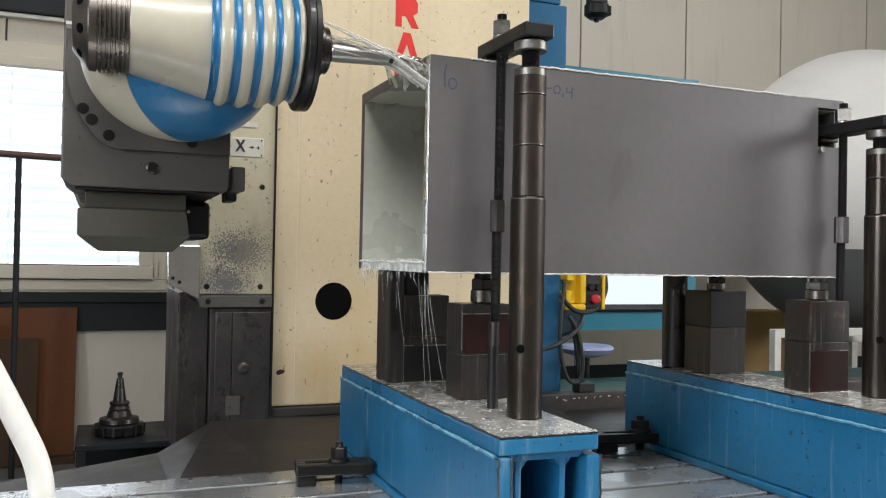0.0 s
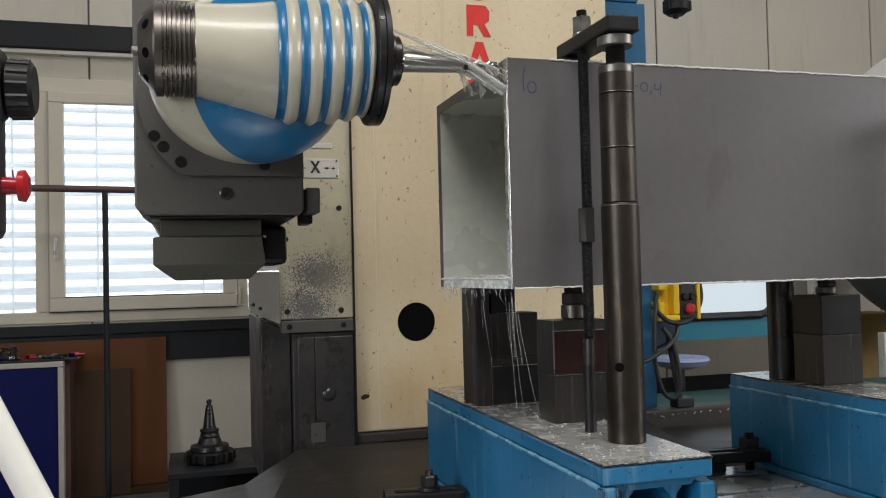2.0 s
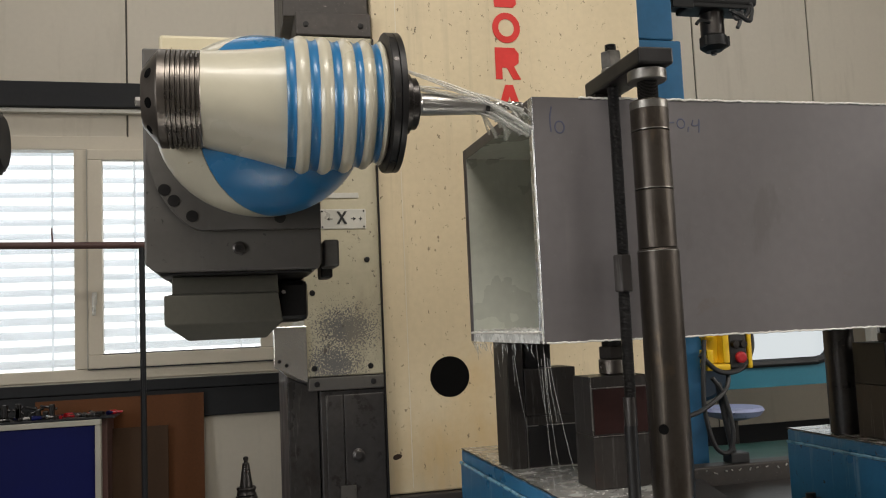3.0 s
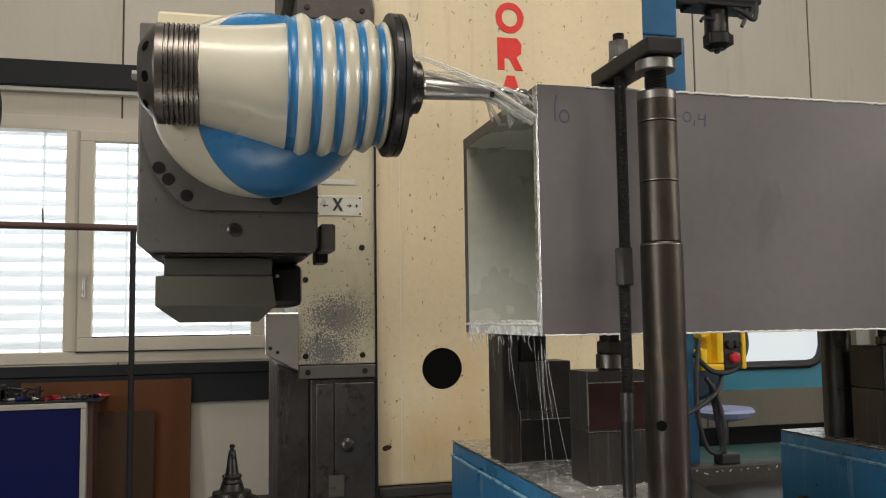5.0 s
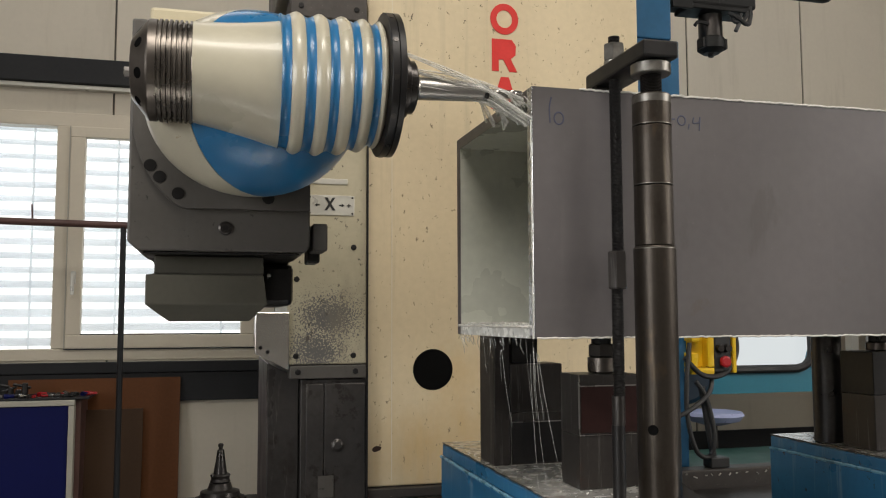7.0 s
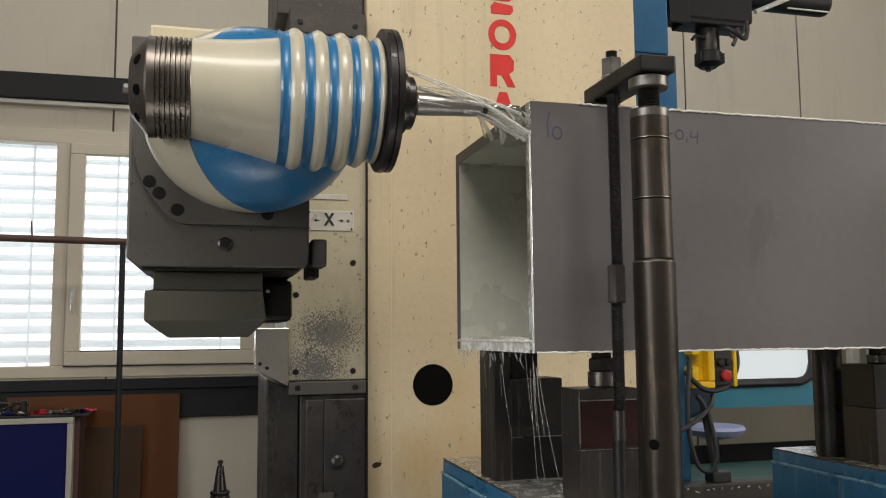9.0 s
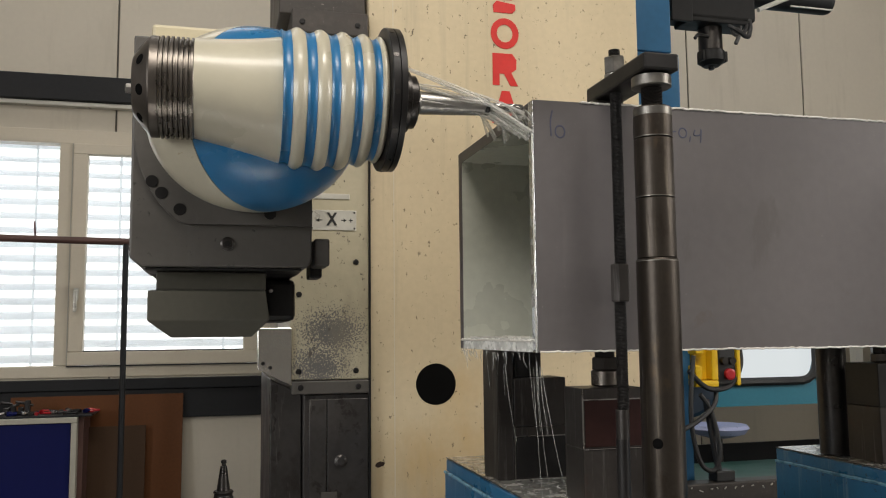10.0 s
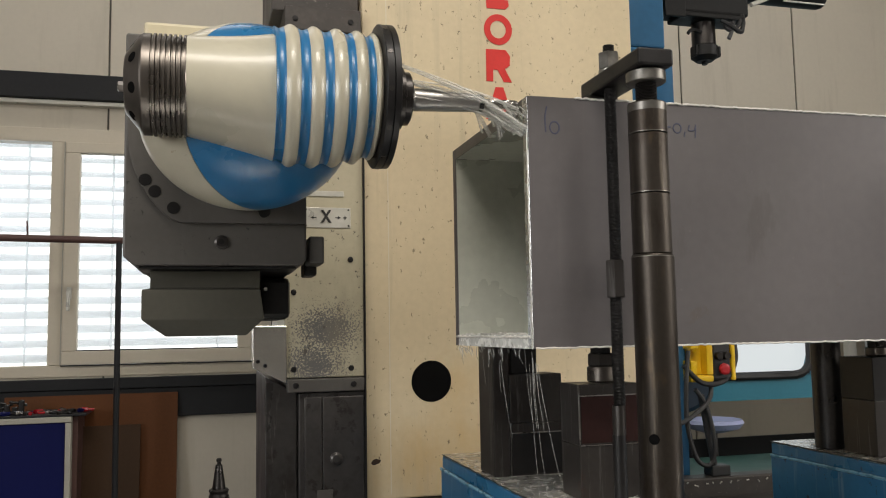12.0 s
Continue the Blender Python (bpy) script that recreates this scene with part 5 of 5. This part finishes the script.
# ---- right background ----
tm = thing("teal_machine_cabin", "teal machine cabin with a lit rounded window", "machine", (2.2, 2.6, FLOOR))
zt0, zt1 = -0.345, 1.09
WX0, WX1, WZ0, WZ1 = 1.5, 2.44, -0.225, 0.62
bm = box(1.35, WX0, 2.4, 2.44, zt0, zt1)
box(WX1, 2.58, 2.4, 2.44, zt0, zt1, bm=bm)
box(WX0, WX1, 2.4, 2.44, zt0, WZ0, bm=bm)
box(WX0, WX1, 2.4, 2.44, WZ1, zt1, bm=bm)
part("front_panel", bm, M_teal, tm)
c = 0.09
path = []
for cx, cz, a0 in ((WX1 - c, WZ0 + c, -90), (WX1 - c, WZ1 - c, 0), (WX0 + c, WZ1 - c, 90), (WX0 + c, WZ0 + c, 180)):
    path += [(cx + c * math.cos(radians(a0 + a)), cz + c * math.sin(radians(a0 + a))) for a in (0, 22, 45, 68, 90)]
path.append(path[0])
part("rubber_seal", tube([(a, 2.392, b) for a, b in path], 0.022, 8, n=1), M_rubber, tm, "black rubber window seal")
part("pane", box(WX0, WX1, 2.425, 2.435, WZ0, WZ1), M_paneglow, tm, "bright milky pane with the cabin light as its own glow")
part("cabin_body", box(1.35, 2.58, 2.441, 3.1, zt0, zt1, 0.01), M_teal, tm)
part("support_arm", box(1.8, 2.2, 3.101, NORTH - 0.001, 0.6, 0.9, 0.01), M_teal, tm)
for cx, cz, sx, sz in ((WX1, WZ0, -1, 1), (WX0, WZ0, 1, 1)):
    part("corner_fill", prism([(cx, cz), (cx + sx * 0.1, cz), (cx + sx * 0.045, cz + sz * 0.018), (cx + sx * 0.018, cz + sz * 0.045), (cx, cz + sz * 0.1)], 2.405, 2.43), M_teal, tm)

yp = thing("yellow_pendant", "yellow hand pendant holder with red stop button", "pendant", (1.1, 1.21, -0.16))
bm = box(1.028, 1.115, 1.20, 1.26, -0.157, -0.135, 0.004)
box(1.028, 1.052, 1.20, 1.26, -0.134, -0.085, 0.004, bm)
box(1.09, 1.115, 1.20, 1.26, -0.134, 0.0, 0.004, bm)
box(1.04, 1.09, 1.235, 1.26, -0.134, 0.02, 0.003, bm)
box(1.03, 1.06, 1.20, 1.26, -0.045, 0.0, 0.004, bm)
part("holder", bm, M_yellow, yp)
part("pendant_body", box(1.118, 1.185, 1.205, 1.255, -0.152, 0.01, 0.006), M_rubber, yp, "dark pendant body")
part("side_shell", box(1.187, 1.202, 1.2, 1.26, -0.155, 0.01, 0.004), M_yellow, yp)
part("stop_button", lathe([(1.183, 0.012), (1.186, 0.019), (1.196, 0.02), (1.205, 0.012)], (1.152, 0, -0.115), "Y", 24), M_redplastic, yp, "red stop button")
part("knob", lathe([(1.188, 0.012), (1.205, 0.014)], (1.135, 0, -0.07), "Y", 16), M_steeldark, yp)
part("knob", lathe([(1.188, 0.012), (1.205, 0.014)], (1.165, 0, -0.07), "Y", 16), M_steeldark, yp)
part("mounting_arm", box(1.0, 1.1, 1.262, 1.32, -0.12, -0.06, 0.004), M_blueshade, yp)
part("back_drum", lathe([(1.33, 0.12), (1.34, 0.135), (1.5, 0.135)], (1.07, 0, -0.14), "Y", 32), M_blueshade, yp, "drum behind the pendant, its blue darkened for shade")
for pts, r in (([(1.205, 1.23, 0.03), (1.215, 1.22, -0.08), (1.16, 1.21, -0.155), (1.07, 1.2, -0.16), (1.0, 1.2, -0.1)], 0.009),
               ([(1.12, 1.23, -0.15), (1.09, 1.2, -0.22), (0.98, 1.18, -0.285), (0.86, 1.17, -0.31)], 0.008),
               ([(1.02, 1.2, -0.05), (1.0, 1.19, -0.18), (1.0, 1.19, -0.30), (1.03, 1.19, -0.41), (1.08, 1.19, -0.43), (1.10, 1.19, -0.36), (1.08, 1.2, -0.24), (1.04, 1.2, -0.18)], 0.008),
               ([(1.07, 1.215, -0.2), (1.09, 1.215, -0.32), (1.11, 1.215, -0.44)], 0.011)):
    tagged(mesh_object("cable", tube(pts, r), M_rubber), "black rubber cable hanging from the pendant", "cable", "pendant cables")
single("cable_clip", box(1.08, 1.15, 1.18, 1.235, -0.4695, -0.435, 0.004), M_rubber, "black cable foot on the guide rail", "clip")

so = thing("blue_seat_stool", "pale blue shell seat stool on a steel leg", "stool", (2.06, 2.2, FLOOR))
part("seat", lathe([(-0.50, 0.05), (-0.48, 0.12), (-0.455, 0.14), (-0.44, 0.13), (-0.455, 0.07)], (1.735, 2.2, 0.035), "Z", 32), M_seat, so)
part("leg", rod((1.735, 2.2, FLOOR + 0.03), (1.735, 2.2, -0.46), 0.018), M_steeldark, so)
part("foot", lathe([(FLOOR, 0.2), (FLOOR + 0.03, 0.18), (FLOOR + 0.05, 0.03)], (1.735, 2.2, 0), "Z", 32), M_steeldark, so)

tk = thing("white_round_tank", "large white rounded tank on a white stand", "tank", (4.3, 3.2, FLOOR))
bm = bmesh.new()
bmesh.ops.create_uvsphere(bm, u_segments=64, v_segments=40, radius=1.0, matrix=Matrix.LocRotScale((4.5, 3.0, 0.56), None, (1.03, 0.9, 1.03)))
# Lower half split off to carry the painted shade.
low = bm.copy()
for b_, up in ((bm, True), (low, False)):
    bmesh.ops.bisect_plane(b_, geom=b_.verts[:] + b_.edges[:] + b_.faces[:], plane_co=(0, 0, 0.14), plane_no=(0, 0, 1), clear_inner=up, clear_outer=not up)
    bmesh.ops.holes_fill(b_, edges=[e for e in b_.edges if len(e.link_faces) == 1])
part("vessel", bm, M_dome, tk)
part("lower_bowl", low, M_domeshade, tk, "lower bowl, greyed for the shade under the vessel")
for x, y in ((3.63, 2.55), (5.0, 2.55), (3.63, 3.5), (5.0, 3.5)):
    part("leg", box(x - 0.03, x + 0.03, y - 0.03, y + 0.03, FLOOR, 0.1, 0.004), M_white, tk)
for x in (3.2, 3.98):
    part("leg", box(x - 0.025, x + 0.025, 2.40, 2.45, FLOOR, -0.36, 0.004), M_white, tk)
part("stand_rail", box(3.226, 3.954, 2.40, 2.45, -0.41, -0.36, 0.004), M_white, tk)
part("stand_rail", box(3.5, 5.1, 2.52, 2.58, -0.46, -0.41, 0.004), M_white, tk)
single("pallet_load", box(4.3, 4.75, 3.95, 4.2, FLOOR, -0.35, 0.02), M_tan, "tan covered pallet load behind the tank", "cover")

# hanging spindle unit
hu = thing("hanging_spindle_unit", "black greasy auxiliary spindle unit on an arm", "machine", (1.2, 1.35, 1.2))
part("body", box(1.045, 1.40, 1.3, 1.42, 1.185, 1.5, 0.01), M_grease, hu)
part("lower_body", box(1.11, 1.37, 1.29, 1.40, 1.165, 1.184, 0.006), M_grease, hu)
part("side_plate", box(1.04, 1.125, 1.285, 1.299, 1.158, 1.26, 0.004), M_grease, hu)
part("quill", lathe([(1.075, 0.041), (1.08, 0.044), (1.164, 0.044)], (1.239, 1.36, 0), "Z", 28), M_steeldark, hu)
part("nozzle", lathe([(1.008, 0.010), (1.018, 0.012), (1.020, 0.03), (1.03, 0.042), (1.036, 0.05), (1.074, 0.05), (1.078, 0.045)], (1.239, 1.36, 0), "Z", 28), M_grease, hu)
part("nozzle_lug", box(1.28, 1.292, 1.33, 1.37, 1.034, 1.074, 0.003), M_grease, hu)
part("nozzle_lug", box(1.186, 1.198, 1.33, 1.37, 1.034, 1.074, 0.003), M_grease, hu)
part("hook", tube([(1.20, 1.31, 1.115), (1.16, 1.31, 1.12), (1.143, 1.31, 1.105)], 0.007, 6), M_grease, hu)
for pts in ([(1.29, 1.3, 1.16), (1.30, 1.29, 1.125), (1.34, 1.29, 1.14), (1.36, 1.3, 1.18)], [(1.33, 1.3, 1.16), (1.315, 1.29, 1.12), (1.30, 1.29, 1.09)], [(1.28, 1.3, 1.16), (1.30, 1.28, 1.14), (1.355, 1.29, 1.12), (1.37, 1.3, 1.17)],
            [(1.31, 1.3, 1.155), (1.345, 1.29, 1.12), (1.365, 1.29, 1.15), (1.37, 1.3, 1.19)]):
    part("hose", tube(pts, 0.008, 8), M_rubber, hu)
bm = lathe([(1.38, 0.045), (1.385, 0.05), (1.77, 0.05), (1.785, 0.046), (1.79, 0.03)], (0, 1.38, 1.325), "X", 24)
part("arm_tube", bm, M_darkband, hu, "dark horizontal arm tube")
part("arm_edge", rod((1.41, 1.30, 1.232), (1.56, 1.30, 1.30), 0.009, 8), M_plate, hu, "pale diagonal edge strip")
part("arm_lip", box(1.57, 1.76, 1.32, 1.326, 1.268, 1.274, 0.001), M_plate, hu, "thin pale lip")
part("carrier", box(1.0, 1.0445, 1.32, 1.42, 1.3, 1.45, 0.004), M_grease, hu)

# ---- operator pendant and console near the camera ----
hp = thing("hand_pendant", "black hand pendant with rotary knob and red button", "pendant", (-0.80, -0.5, 0.2))
part("body", box(-0.86, -0.782, -0.53, -0.48, 0.08, 0.23, 0.012), M_rubber, hp)
part("knob_base", lathe([(-0.815, 0.035), (-0.782, 0.04), (-0.778, 0.036)], (0, -0.51, 0.25), "X", 32), M_rubber, hp)
bm = bmesh.new()
prof = [(-0.777, 0.028), (-0.774, 0.032), (-0.752, 0.031), (-0.748, 0.026)]
lathe(prof, (0, -0.51, 0.247), "X", 32, bm)
kn = part("knob", bm, M_black, hp, "black fluted rotary knob")
for i in range(14):
    a = 2 * math.pi * i / 14
    part("flute", rod((-0.773, -0.51 + 0.0315 * math.cos(a), 0.247 + 0.0315 * math.sin(a)), (-0.752, -0.51 + 0.0305 * math.cos(a), 0.247 + 0.0305 * math.sin(a)), 0.003, 6), M_black, kn)
part("red_button", lathe([(-0.782, 0.010), (-0.768, 0.009), (-0.766, 0.017), (-0.759, 0.018), (-0.755, 0.011)], (0, -0.51, 0.14), "X", 24), M_redplastic, hp, "red mushroom button")
for z in (0.185, 0.205):
    part("key", box(-0.83, -0.79, -0.533, -0.5295, z, z + 0.012, 0.001), M_redplastic, hp, "small red key")
part("hanger", box(-0.90, -0.861, -0.52, -0.49, -0.4, 0.20, 0.004), M_rubber, hp)

cs = thing("operator_console", "cream operator console with red stop and white grab tube", "console", (-0.8, -0.8, FLOOR))
q0, q1, q2, q3 = (-0.705, -0.845, -0.07), (-0.6665, -0.862, -0.1625), (-0.86, -0.80, -0.215), (-0.86, -0.78, -0.05)
bm = bmesh.new()
f = [bm.verts.new(p) for p in (q0, q1, q2, q3)]
g = [bm.verts.new((p[0] - 0.02, p[1] + 0.10, p[2] - 0.03)) for p in (q0, q1, q2, q3)]
bm.faces.new(f), bm.faces.new(g)
for i in range(4):
    bm.faces.new((f[i], f[(i + 1) % 4], g[(i + 1) % 4], g[i]))
bmesh.ops.bevel(bm, geom=bm.edges[:], offset=0.003, segments=2, profile=0.5, affect="EDGES")
part("front_plate", bm, M_console, cs, "sloped cream front plate")
nrm = (Vector(q1) - Vector(q0)).cross(Vector(q3) - Vector(q0)).normalized()
if nrm.y > 0:
    nrm = -nrm
pc = Vector((-0.703, -0.851, -0.125)) + nrm * 0.002
part("stop_button", rod(pc, pc + nrm * 0.014, 0.011, 24, r1=0.0125), M_redplastic, cs, "red mushroom stop button")
part("amber_lamp", rod(pc + Vector((-0.004, 0.004, -0.017)), pc + Vector((-0.004, 0.004, -0.017)) + nrm * 0.006, 0.008, 16), M_amber, cs, "small amber lamp")
sc = Vector((-0.675, -0.862, -0.152))
part("screw", rod(sc, sc + nrm * 0.004, 0.0045, 12, r1=0.003), M_bright, cs)
part("grab_tube", tube([(-0.90, -0.70, -0.08), (-0.91, -0.74, 0.10), (-0.87, -0.77, 0.19), (-0.80, -0.794, 0.169), (-0.722, -0.826, 0.016), (-0.674, -0.846, -0.078), (-0.650, -0.856, -0.125), (-0.635, -0.862, -0.16), (-0.631, -0.868, -0.20), (-0.633, -0.87, -0.30)], 0.0105, 16), M_white, cs, "white enamelled grab tube")
part("console_post", box(-0.90, -0.80, -0.76, -0.62, FLOOR - 0.896, -0.10, 0.01), M_console, cs)
part("tube_foot", box(-0.82, -0.625, -0.885, -0.70, -0.33, -0.30, 0.004), M_console, cs)
cs.scale = (0.6, 0.6, 0.6)
cs.location = (-0.75, -1.125, -0.765)
hp.location.x -= 0.012
